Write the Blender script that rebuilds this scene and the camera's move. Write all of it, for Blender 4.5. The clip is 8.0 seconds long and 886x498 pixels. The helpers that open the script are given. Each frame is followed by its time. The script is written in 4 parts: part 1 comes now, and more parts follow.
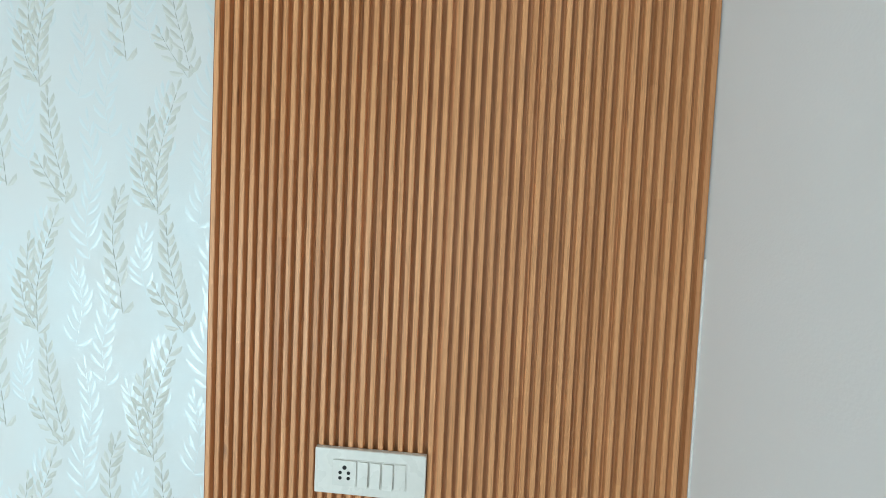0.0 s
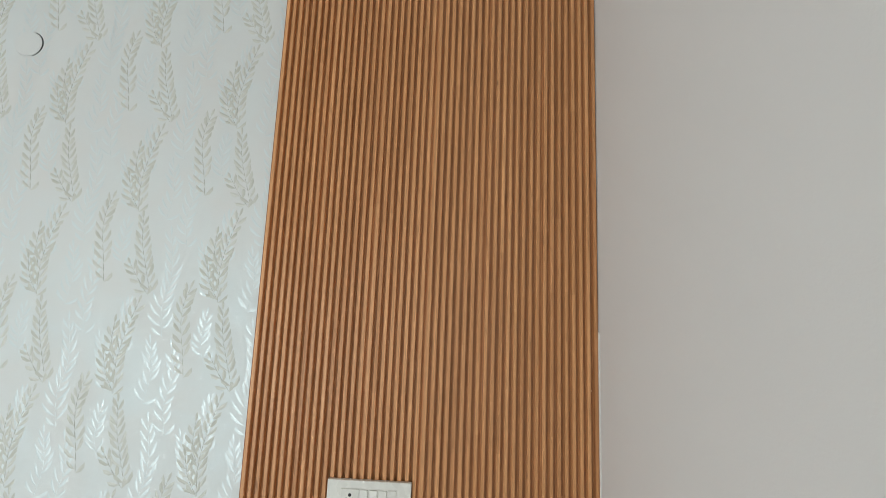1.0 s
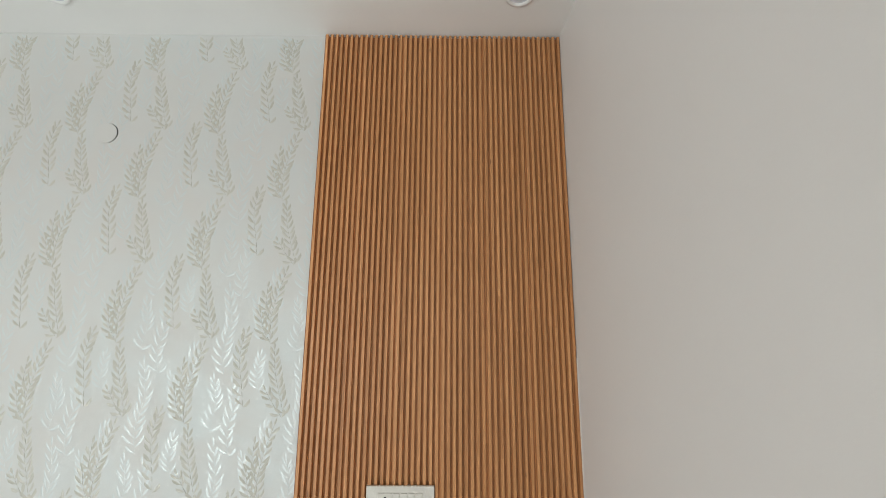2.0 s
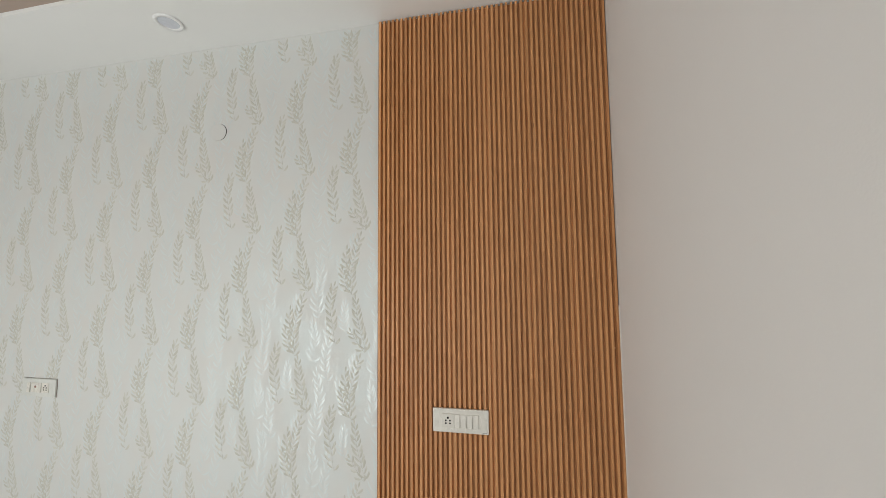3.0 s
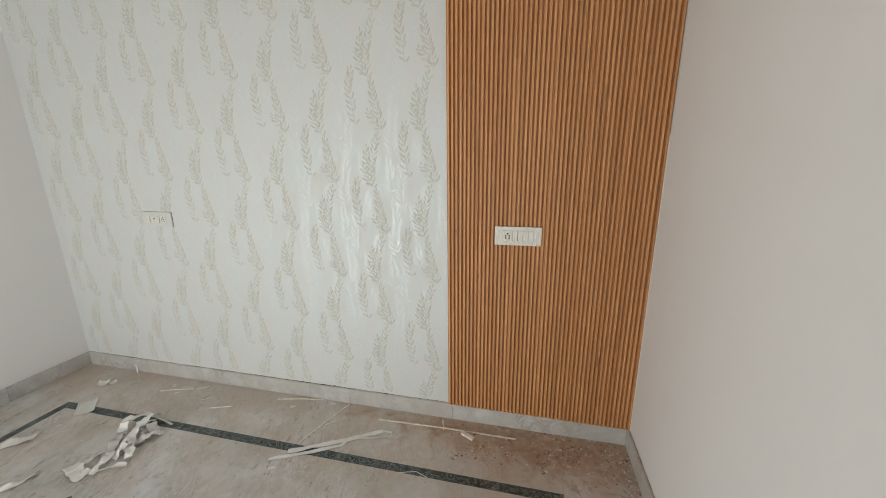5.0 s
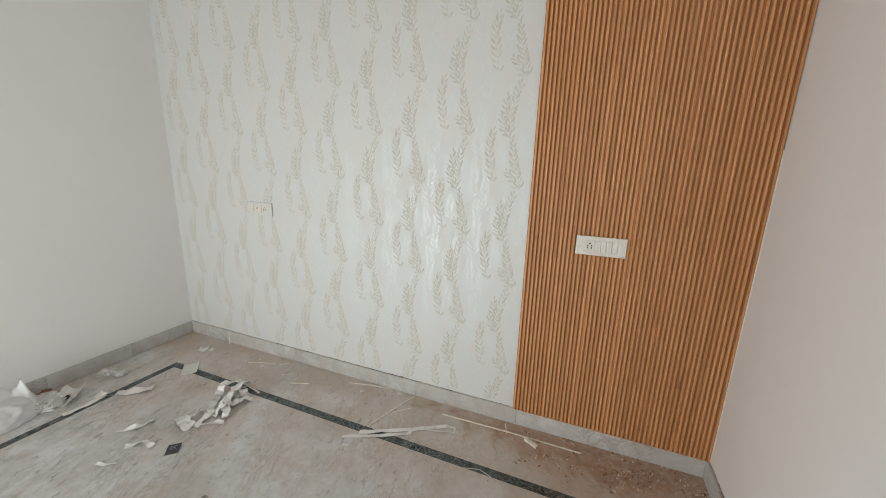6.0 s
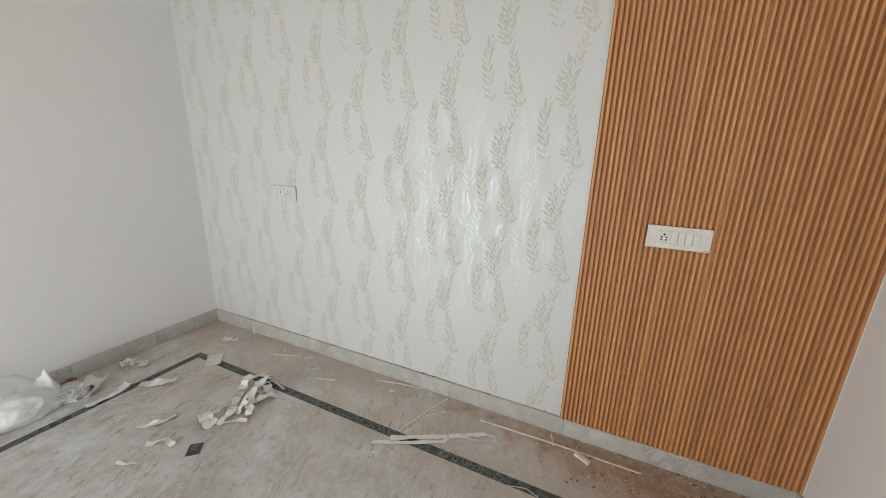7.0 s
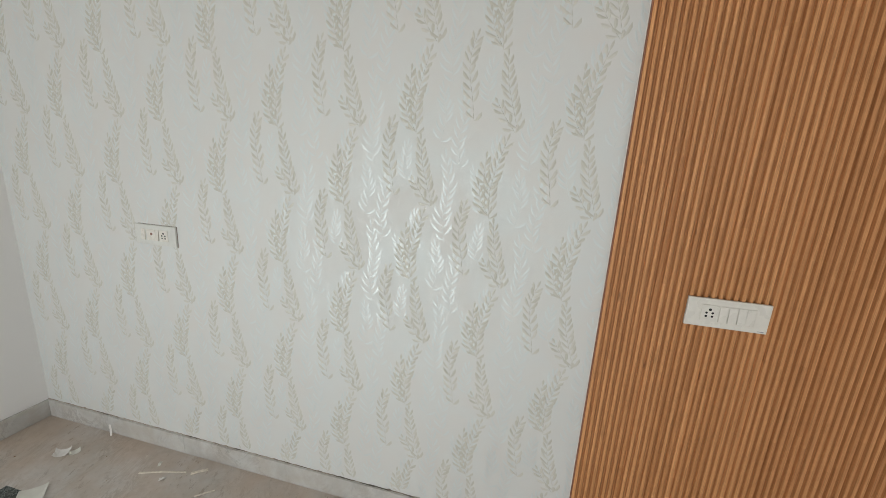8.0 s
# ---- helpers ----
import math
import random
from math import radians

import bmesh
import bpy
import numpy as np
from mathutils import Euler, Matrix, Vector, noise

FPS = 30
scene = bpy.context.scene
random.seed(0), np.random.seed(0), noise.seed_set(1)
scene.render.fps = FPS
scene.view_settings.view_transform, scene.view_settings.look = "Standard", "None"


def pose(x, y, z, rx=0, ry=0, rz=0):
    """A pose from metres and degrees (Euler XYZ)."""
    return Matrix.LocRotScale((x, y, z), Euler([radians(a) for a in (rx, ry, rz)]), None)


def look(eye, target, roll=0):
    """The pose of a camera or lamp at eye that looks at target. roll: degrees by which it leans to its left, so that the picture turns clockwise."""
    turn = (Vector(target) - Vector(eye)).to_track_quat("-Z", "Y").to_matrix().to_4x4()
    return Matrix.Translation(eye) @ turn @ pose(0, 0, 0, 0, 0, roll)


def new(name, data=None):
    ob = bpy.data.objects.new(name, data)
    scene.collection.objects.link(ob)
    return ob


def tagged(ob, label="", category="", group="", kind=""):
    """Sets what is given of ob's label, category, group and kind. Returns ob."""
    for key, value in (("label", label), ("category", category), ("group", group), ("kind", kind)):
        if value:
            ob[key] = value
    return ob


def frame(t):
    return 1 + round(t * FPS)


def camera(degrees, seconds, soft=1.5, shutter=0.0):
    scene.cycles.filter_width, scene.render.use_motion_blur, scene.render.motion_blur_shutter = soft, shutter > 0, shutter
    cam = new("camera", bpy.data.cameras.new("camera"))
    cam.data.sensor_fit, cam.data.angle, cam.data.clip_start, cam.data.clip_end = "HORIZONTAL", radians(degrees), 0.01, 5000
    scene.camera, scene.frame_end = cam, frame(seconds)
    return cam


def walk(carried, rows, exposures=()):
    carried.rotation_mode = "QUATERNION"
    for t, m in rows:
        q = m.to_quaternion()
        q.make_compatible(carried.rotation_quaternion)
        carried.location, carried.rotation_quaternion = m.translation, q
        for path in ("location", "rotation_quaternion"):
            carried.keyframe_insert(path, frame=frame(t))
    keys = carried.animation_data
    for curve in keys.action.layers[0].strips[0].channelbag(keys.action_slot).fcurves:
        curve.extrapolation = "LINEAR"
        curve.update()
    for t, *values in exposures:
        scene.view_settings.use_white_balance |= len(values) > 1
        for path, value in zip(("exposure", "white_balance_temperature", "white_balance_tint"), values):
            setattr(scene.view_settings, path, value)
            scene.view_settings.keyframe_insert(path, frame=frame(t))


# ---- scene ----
cam = camera(101.7, 8.0, 0.85)
PATH = [
    (0, (-0.422, -0.696, 1.54), (-0.567, 1.298, 1.469), 2.6),
    (0.5, (-0.374, -0.848, 1.569), (-0.561, 1.143, 1.53), 0.9),
    (1, (-0.395, -1.016, 1.612), (-0.458, 0.969, 1.847), 2.2),
    (1.5, (-0.458, -1.187, 1.649), (-0.42, 0.792, 1.938), 0.7),
    (1.7, (-0.471, -1.233, 1.667), (-0.442, 0.741, 1.991), 0.5),
    (2.8, (-0.403, -1.429, 1.678), (-0.654, 0.524, 2.024), 0.7),
    (3, (-0.377, -1.451, 1.632), (-0.758, 0.506, 1.785), -0.6),
    (3.5, (-0.381, -1.493, 1.532), (-0.767, 0.46, 1.342), -1.9),
    (4, (-0.438, -1.571, 1.452), (-0.7, 0.346, 0.943), -3.6),
    (4.2, (-0.458, -1.604, 1.448), (-0.697, 0.297, 0.874), -2.5),
    (4.5, (-0.495, -1.658, 1.44), (-0.781, 0.236, 0.864), -2.5),
    (4.7, (-0.52, -1.689, 1.436), (-0.866, 0.209, 0.91), -1.6),
    (5.8, (-0.644, -1.81, 1.42), (-1.318, 0.018, 0.965), 0.9),
    (6, (-0.668, -1.823, 1.428), (-1.387, -0.014, 0.971), 1.7),
    (6.2, (-0.7, -1.836, 1.42), (-1.463, -0.048, 0.949), 2.4),
    (6.5, (-0.736, -1.817, 1.419), (-1.581, -0.077, 0.911), 2.7),
    (7, (-0.842, -1.659, 1.389), (-1.657, 0.087, 0.855), 1.5),
    (7.5, (-0.965, -1.43, 1.394), (-1.68, 0.369, 0.892), 1.8),
    (8, (-1.202, -1.207, 1.453), (-1.635, 0.695, 1.013), 3.5),
]
EXPOSURES = [(0.0, 0.31, 5500, -6), (0.5, 0.04, 6000, 0), (1.0, -0.01, 6180, 3), (1.5, -0.07, 6350, 4), (2.8, -0.14, 6650, 8), (3.5, -0.25, 6700, 7), (4.5, -0.23, 6700, 7), (6.5, -0.14, 6650, 9), (8.0, -0.26, 6600, 8)]
walk(cam, [(t, look(eye, target, roll)) for t, eye, target, roll in PATH], EXPOSURES)

# ---- light ----
world = bpy.data.worlds.new("sky")
scene.world = world
world.use_nodes = True
wn = world.node_tree
sky = wn.nodes.new("ShaderNodeTexSky")
sky.sky_type, sky.sun_disc = "NISHITA", False
sky.sun_elevation, sky.sun_rotation = radians(55), radians(20)
wn.nodes["Background"].inputs["Strength"].default_value = 0.12
wn.links.new(sky.outputs[0], wn.nodes["Background"].inputs["Color"])


def daylight(name, m, width, height, watts, colour):
    data = bpy.data.lights.new(name, "AREA")
    data.shape, data.size, data.size_y = "RECTANGLE", width, height
    data.energy, data.color = watts, colour
    lamp = new(name, data)
    lamp.matrix_world = m
    return lamp


ROOM_W, ROOM_L, CEIL = 3.63, 3.60, 2.764      # x from -ROOM_W to 0, y from -ROOM_L to 0
SOUTH = (-3.22, -2.20, 2.10)                  # balcony doorway in the south wall: x from, x to, height
WIN = (-2.475, -1.168, 0.95, 2.20)            # window in the east wall: y from, y to, z from, z to

daylight("window_daylight", look((0.13, -1.825, 1.575), (-3, -1.825, 1.4)), 1.15, 1.1, 14, (0.95, 0.98, 1.0))
daylight("door_daylight", look((-2.71, -ROOM_L - 0.06, 0.55), (-0.35, 0, 1.90)), 0.90, 1.02, 73, (0.95, 0.98, 1.0))


# ---- materials ----
class Nodes:
    """A small wrapper round one material's node tree."""

    def __init__(self, name, rough=0.5, metal=0.0, colour=(0.8, 0.8, 0.8)):
        self.mat = bpy.data.materials.new(name)
        self.mat.use_nodes = True
        self.t = self.mat.node_tree
        self.b = self.t.nodes["Principled BSDF"]
        self.b.inputs["Roughness"].default_value = rough
        self.b.inputs["Metallic"].default_value = metal
        self.b.inputs["Base Color"].default_value = (*colour, 1)

    def node(self, kind, **values):
        n = self.t.nodes.new(kind)
        for key, value in values.items():
            n.inputs[key].default_value = value
        return n

    def wire(self, a, b):
        self.t.links.new(a, b)
        return self

    def place(self, scale=(1, 1, 1), turn=0.0, spread=0.0):
        """World position, turned about z, scaled, and shifted by each object's own random number."""
        g = self.node("ShaderNodeNewGeometry")
        r = self.node("ShaderNodeMapping", Rotation=(0, 0, radians(turn)))
        m = self.node("ShaderNodeMapping", Scale=scale)
        self.wire(g.outputs["Position"], r.inputs["Vector"]).wire(r.outputs[0], m.inputs["Vector"])
        out = m.outputs[0]
        if spread:
            o = self.node("ShaderNodeObjectInfo")
            k = self.node("ShaderNodeVectorMath")
            k.operation = "SCALE"
            k.inputs[0].default_value = (17.3, 9.1, 23.7)
            s = self.node("ShaderNodeMath")
            s.operation = "MULTIPLY"
            s.inputs[1].default_value = spread
            self.wire(o.outputs["Random"], s.inputs[0]).wire(s.outputs[0], k.inputs["Scale"])
            a = self.node("ShaderNodeVectorMath")
            a.operation = "ADD"
            self.wire(out, a.inputs[0]).wire(k.outputs[0], a.inputs[1])
            out = a.outputs[0]
        return out

    def noise(self, where, scale, detail=3.0, rough=0.55, distort=0.0):
        n = self.node("ShaderNodeTexNoise", Scale=scale, Detail=detail, Roughness=rough, Distortion=distort)
        self.wire(where, n.inputs["Vector"])
        return n.outputs["Fac"]

    def ramp(self, fac, *stops):
        r = self.node("ShaderNodeValToRGB")
        e = r.color_ramp.elements
        while len(e) < len(stops):
            e.new(0.5)
        for el, (at, c) in zip(e, stops):
            el.position, el.color = at, (*c, 1) if len(c) == 3 else c
        self.wire(fac, r.inputs["Fac"])
        return r.outputs["Color"]

    def mix(self, fac, a, b, how="MIX"):
        m = self.node("ShaderNodeMix")
        m.data_type, m.blend_type = "RGBA", how
        for at, v in ((0, fac), (6, a), (7, b)):
            if isinstance(v, (int, float)):
                m.inputs[at].default_value = v
            elif isinstance(v, tuple):
                m.inputs[at].default_value = (*v, 1)
            else:
                self.wire(v, m.inputs[at])
        return m.outputs[2]

    def sums(self, how, a, b, clamp=False):
        m = self.node("ShaderNodeMath")
        m.operation, m.use_clamp = how, clamp
        for at, v in ((0, a), (1, b)):
            if isinstance(v, (int, float)):
                m.inputs[at].default_value = v
            else:
                self.wire(v, m.inputs[at])
        return m.outputs[0]

    def span(self, v, lo, hi, a=0.0, b=1.0):
        m = self.node("ShaderNodeMapRange")
        for at, k in ((1, lo), (2, hi), (3, a), (4, b)):
            m.inputs[at].default_value = k
        self.wire(v, m.inputs[0])
        return m.outputs[0]

    def colour(self, c):
        self.wire(c, self.b.inputs["Base Color"])
        return self

    def rough(self, v):
        self.wire(v, self.b.inputs["Roughness"])
        return self

    def bump(self, height, distance, strength=1.0):
        n = self.node("ShaderNodeBump", Strength=strength, Distance=distance)
        self.wire(height, n.inputs["Height"]).wire(n.outputs[0], self.b.inputs["Normal"])
        return self


def wall_paint(name, light, dark):
    m = Nodes(name, 0.62)
    p = m.place()
    big = m.noise(p, 1.3, 4)
    fine = m.noise(p, 210, 2)
    m.colour(m.ramp(big, (0.3, dark), (0.7, light)))
    m.bump(m.sums("ADD", fine, m.sums("MULTIPLY", m.noise(p, 14, 3), 2.0)), 0.0006, 0.35)
    return m.mat


def marble(name):
    m = Nodes(name, 0.5)
    p = m.place()
    long = m.place((4.6, 1.9, 4), -20)
    cloud = m.noise(p, 2.2, 5, 0.6, 0.8)
    streak = m.noise(long, 1.1, 7, 0.66, 1.2)
    base = m.ramp(cloud, (0.32, (0.45, 0.435, 0.40)), (0.48, (0.56, 0.555, 0.535)), (0.64, (0.66, 0.67, 0.67)))
    tan = m.ramp(streak, (0.50, (0, 0, 0)), (0.68, (1, 1, 1)))
    c = m.mix(m.sums("MULTIPLY", tan, 0.40), base, (0.40, 0.33, 0.25))
    vein = m.noise(long, 1.9, 8, 0.72, 2.0)
    thin = m.span(m.sums("ABSOLUTE", m.sums("SUBTRACT", vein, 0.5), 0), 0.0, 0.055, 1, 0)
    some = m.span(m.noise(p, 3.1, 2), 0.43, 0.62)
    c = m.mix(m.sums("MULTIPLY", m.sums("MULTIPLY", thin, some), 0.58), c, (0.24, 0.225, 0.195))
    speck = m.span(m.noise(long, 6.5, 7, 0.75), 0.56, 0.62)
    c = m.mix(m.sums("MULTIPLY", speck, m.span(m.noise(p, 1.4, 2), 0.38, 0.60, 0.18, 0.72)), c, (0.155, 0.13, 0.10))
    mottle = m.noise(p, 26, 7, 0.72, 0.6)
    c = m.mix(1.0, c, m.ramp(mottle, (0.30, (0.86, 0.845, 0.82)), (0.52, (1, 1, 1)), (0.72, (1.08, 1.08, 1.07))), "MULTIPLY")
    w = m.place()
    dirt = m.noise(w, 30, 6, 0.7)
    g = m.node("ShaderNodeNewGeometry")
    s = m.node("ShaderNodeSeparateXYZ")
    m.wire(g.outputs["Position"], s.inputs[0])
    # brown drilling dust swept against the panel's foot
    ex = m.sums("MULTIPLY", m.sums("ADD", s.outputs[0], 0.42), 1.15)
    ey = m.sums("MULTIPLY", m.sums("ADD", s.outputs[1], 0.04), 4.0)
    d = m.sums("SQRT", m.sums("ADD", m.sums("MULTIPLY", ex, ex), m.sums("MULTIPLY", ey, ey)), 0)
    d = m.sums("ADD", d, m.sums("MULTIPLY", m.sums("SUBTRACT", m.noise(w, 5.5, 8, 0.72, 0.8), 0.5), 3.2))
    dust = m.span(d, 0.50, 1.15, 1.0, 0.0)
    c = m.mix(m.sums("MULTIPLY", dust, m.span(dirt, 0.35, 0.55, 0.45, 1.0)), c, m.mix(m.span(m.noise(w, 11, 5, 0.7), 0.35, 0.65), (0.18, 0.080, 0.040), (0.40, 0.205, 0.10)))
    # general walked-in dust, thicker along the wall
    grime = m.span(m.sums("ADD", m.span(s.outputs[1], -0.95, 0.0, 0.0, 0.34), m.noise(w, 3.2, 6, 0.65)), 0.48, 0.92, 0.0, 0.70)
    c = m.mix(grime, c, (0.53, 0.41, 0.315))
    m.rough(m.span(m.sums("ADD", dust, m.noise(w, 6, 4)), 0.3, 1.2, 0.36, 0.85))
    m.colour(c)
    m.bump(dirt, 0.0004, 0.4)
    return m.mat


def skirting_marble():
    m = Nodes("skirting_marble", 0.4)
    p = m.place((1, 1, 1), 0, 1.0)
    cloud = m.noise(p, 5, 6, 0.65, 0.8)
    c = m.ramp(cloud, (0.3, (0.43, 0.425, 0.40)), (0.7, (0.60, 0.595, 0.575)))
    v = m.noise(m.place((5, 5, 4), 0, 1.0), 1.3, 6, 0.7, 1.6)
    thin = m.span(m.sums("ABSOLUTE", m.sums("SUBTRACT", v, 0.5), 0), 0.0, 0.05, 1, 0)
    c = m.mix(m.sums("MULTIPLY", thin, m.span(m.noise(p, 3.5, 2), 0.44, 0.64, 0, 0.62)), c, (0.20, 0.175, 0.165))
    w = m.place()
    c = m.mix(m.span(m.noise(w, 9, 7, 0.75), 0.42, 0.68, 0.05, 0.58), c, (0.39, 0.33, 0.27))
    m.colour(c).rough(m.span(m.noise(w, 7, 3), 0.3, 0.7, 0.3, 0.6)).bump(m.noise(w, 60, 3), 0.0005, 0.4)
    return m.mat


def green_marble():
    m = Nodes("green_marble", 0.3)
    p = m.place((1, 1, 1), 0, 1.0)
    c = m.ramp(m.noise(p, 16, 6, 0.7, 1.2), (0.32, (0.008, 0.012, 0.012)), (0.5, (0.022, 0.034, 0.033)), (0.75, (0.07, 0.095, 0.088)))
    v = m.span(m.sums("ABSOLUTE", m.sums("SUBTRACT", m.noise(p, 11, 7, 0.75, 2.5), 0.5), 0), 0.0, 0.022, 0.85, 0)
    c = m.mix(v, c, (0.34, 0.38, 0.36))
    w = m.place()
    c = m.mix(m.span(m.noise(w, 8, 6, 0.7), 0.48, 0.80, 0.0, 0.45), c, (0.30, 0.27, 0.23))
    m.colour(c).rough(m.span(m.noise(w, 9, 4), 0.3, 0.7, 0.25, 0.6))
    return m.mat


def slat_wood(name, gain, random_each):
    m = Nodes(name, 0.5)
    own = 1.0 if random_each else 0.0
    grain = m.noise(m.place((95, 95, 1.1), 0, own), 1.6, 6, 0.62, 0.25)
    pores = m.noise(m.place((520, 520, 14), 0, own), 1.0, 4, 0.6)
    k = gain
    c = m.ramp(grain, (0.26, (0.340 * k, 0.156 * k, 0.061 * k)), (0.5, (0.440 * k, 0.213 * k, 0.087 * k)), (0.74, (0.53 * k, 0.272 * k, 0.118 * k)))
    c = m.mix(m.span(pores, 0.50, 0.66, 0.0, 0.55), c, (0.24 * k, 0.115 * k, 0.045 * k))
    if random_each:
        o = m.node("ShaderNodeObjectInfo")
        c = m.mix(1.0, c, m.ramp(o.outputs["Random"], (0.0, (0.89, 0.85, 0.81)), (0.3, (1, 0.985, 0.96)), (0.7, (1.0, 1.0, 1.0)), (1.0, (1.08, 1.09, 1.10))), "MULTIPLY")
        # finger-jointed lengths, each of its own tone
        g = m.node("ShaderNodeSeparateXYZ")
        m.wire(m.place((1, 1, 1), 0, 1.0), g.inputs[0])
        step = m.sums("FLOOR", m.sums("MULTIPLY", g.outputs[2], 1.9), 0)
        w = m.node("ShaderNodeTexWhiteNoise")
        w.noise_dimensions = "2D"
        xy = m.node("ShaderNodeCombineXYZ")
        m.wire(step, xy.inputs[0]).wire(o.outputs["Random"], xy.inputs[1]).wire(xy.outputs[0], w.inputs["Vector"])
        c = m.mix(1.0, c, m.ramp(w.outputs["Value"], (0.0, (0.89, 0.85, 0.81)), (0.35, (0.99, 0.98, 0.97)), (1.0, (1.03, 1.035, 1.04))), "MULTIPLY")
        knots = m.noise(m.place((34, 34, 9), 0, 3.0), 1.0, 2)
        c = m.mix(m.span(knots, 0.73, 0.80, 0.0, 0.75), c, (0.17, 0.072, 0.028))
    m.colour(c).rough(m.span(grain, 0.3, 0.7, 0.58, 0.46)).bump(m.sums("ADD", grain, pores), 0.0002, 0.4)
    return m.mat


def paper_base():
    m = Nodes("wallpaper_pearl", 0.4)
    p = m.place()
    cloud = m.noise(p, 6.5, 4, 0.55, 0.6)
    c = m.ramp(cloud, (0.3, (0.662, 0.636, 0.606)), (0.7, (0.650, 0.656, 0.640)))
    weave = m.noise(m.place((260, 260, 900)), 1.0, 3)
    m.colour(c).rough(m.span(cloud, 0.35, 0.65, 0.64, 0.54)).bump(weave, 0.0004, 0.35)
    m.b.inputs["Specular IOR Level"].default_value = 1.0
    m.b.inputs["Specular Tint"].default_value = (0.74, 0.97, 1.0, 1)
    return m.mat


def leaf_ink(name, dark, light, rough, metal):
    m = Nodes(name, rough, metal)
    p = m.place()
    each = m.node("ShaderNodeNewGeometry").outputs["Random Per Island"]
    worn = m.sums("ADD", m.sums("MULTIPLY", each, 0.45), m.sums("MULTIPLY", m.noise(p, 19, 4, 0.6), 0.6))
    m.colour(m.ramp(worn, (0.25, dark), (0.75, light)))
    m.bump(m.noise(p, 700, 2), 0.0003, 0.5)
    return m.mat


def plain(name, colour, rough, metal=0.0, vary=0.12, scale=60, bumped=0.0003):
    m = Nodes(name, rough, metal)
    p = m.place((1, 1, 1), 0, 1.0)
    lo, hi = tuple(v * (1 - vary) for v in colour), tuple(min(v * (1 + vary), 1) for v in colour)
    m.colour(m.ramp(m.noise(p, scale, 4), (0.3, lo), (0.7, hi)))
    m.rough(m.span(m.noise(p, scale * 0.3, 3), 0.3, 0.7, rough * 0.88, min(rough * 1.12, 1)))
    m.bump(m.noise(p, scale * 3, 2), bumped, 0.4)
    return m.mat


def brown_paint():
    m = Nodes("brown_enamel", 0.32)
    p = m.place((1, 1, 1), 0, 0.5)
    c = m.ramp(m.noise(p, 7, 4), (0.3, (0.040, 0.012, 0.010)), (0.7, (0.066, 0.020, 0.016)))
    c = m.mix(m.span(m.noise(p, 55, 5, 0.7), 0.64, 0.72, 0, 0.6), c, (0.22, 0.15, 0.12))
    m.colour(c).bump(m.noise(m.place((90, 90, 6), 0, 1.0), 1.0, 3), 0.0008, 0.5)
    return m.mat


PAINT = wall_paint("wall_paint", (0.784, 0.773, 0.757), (0.76, 0.749, 0.732))
CEILING_PAINT = wall_paint("ceiling_paint", (0.86, 0.86, 0.845), (0.83, 0.83, 0.815))
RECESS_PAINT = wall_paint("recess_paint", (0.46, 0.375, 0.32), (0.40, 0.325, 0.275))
MARBLE = marble("floor_marble")
SKIRT = skirting_marble()
GREEN = green_marble()
GROUT = plain("joint_filler", (0.40, 0.37, 0.33), 0.8, vary=0.2)
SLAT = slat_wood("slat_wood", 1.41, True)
# same wood at a lower gain: the grooves' shade is put into its colour
SHADED_BACKING = slat_wood("shaded_backing_wood", 1.15, False)
PAPER = paper_base()
INK = leaf_ink("leaf_ink", (0.520, 0.511, 0.447), (0.62, 0.611, 0.557), 0.60, 0.05)
PEARL = leaf_ink("leaf_pearl", (0.635, 0.672, 0.665), (0.68, 0.718, 0.712), 0.55, 0.46)
PLASTIC = plain("switch_plastic", (0.72, 0.695, 0.635), 0.28, vary=0.03, bumped=0.0001)
PLASTIC_GREY = plain("switch_shade_plastic", (0.48, 0.50, 0.48), 0.35, vary=0.03, bumped=0.0001)
PLASTIC_OFF = plain("outlet_plastic", (0.64, 0.645, 0.61), 0.35, vary=0.04, bumped=0.0001)
DARK_HOLE = plain("dark_hole", (0.012, 0.011, 0.010), 0.8)
PRINT_GREY = plain("grey_print", (0.22, 0.22, 0.23), 0.5)
GAP_SHADE = plain("outlet_gap_shade", (0.27, 0.22, 0.19), 0.7, vary=0.3)
CAULK = plain("caulk", (0.74, 0.70, 0.65), 0.6, vary=0.08)
EDGE_WOOD = plain("edge_strip_wood", (0.30, 0.115, 0.055), 0.55, vary=0.2)
BROWN = brown_paint()
WORN = plain("worn_paint", (0.20, 0.15, 0.13), 0.6, vary=0.4, scale=120)
HINGE = plain("painted_hinge", (0.075, 0.045, 0.038), 0.35, 0.4, vary=0.4)
STEEL = plain("hinge_steel", (0.42, 0.40, 0.37), 0.4, 1.0, vary=0.25)
BRASS = plain("screw_brass", (0.75, 0.55, 0.33), 0.3, 1.0)
LAMP_RIM = plain("lamp_rim_white", (0.80, 0.80, 0.795), 0.35, vary=0.03)
LAMP_LENS = plain("lamp_lens_frosted", (0.64, 0.66, 0.72), 0.25, vary=0.05)
TRIM_STICK = plain("raw_wood_strip", (0.73, 0.67, 0.58), 0.6, vary=0.2)
WHITE_PAPER = plain("white_paper", (0.74, 0.72, 0.69), 0.6, vary=0.06, scale=25)
CREAM_PAPER = plain("cream_paper", (0.66, 0.655, 0.60), 0.6, vary=0.06, scale=25)
BACK_PAPER = plain("grey_backing_paper", (0.52, 0.50, 0.47), 0.6, vary=0.12, scale=30)
CARD_DARK = plain("dark_card", (0.055, 0.055, 0.062), 0.4, vary=0.2)
CARD_PRINT = plain("card_print", (0.21, 0.21, 0.22), 0.5)
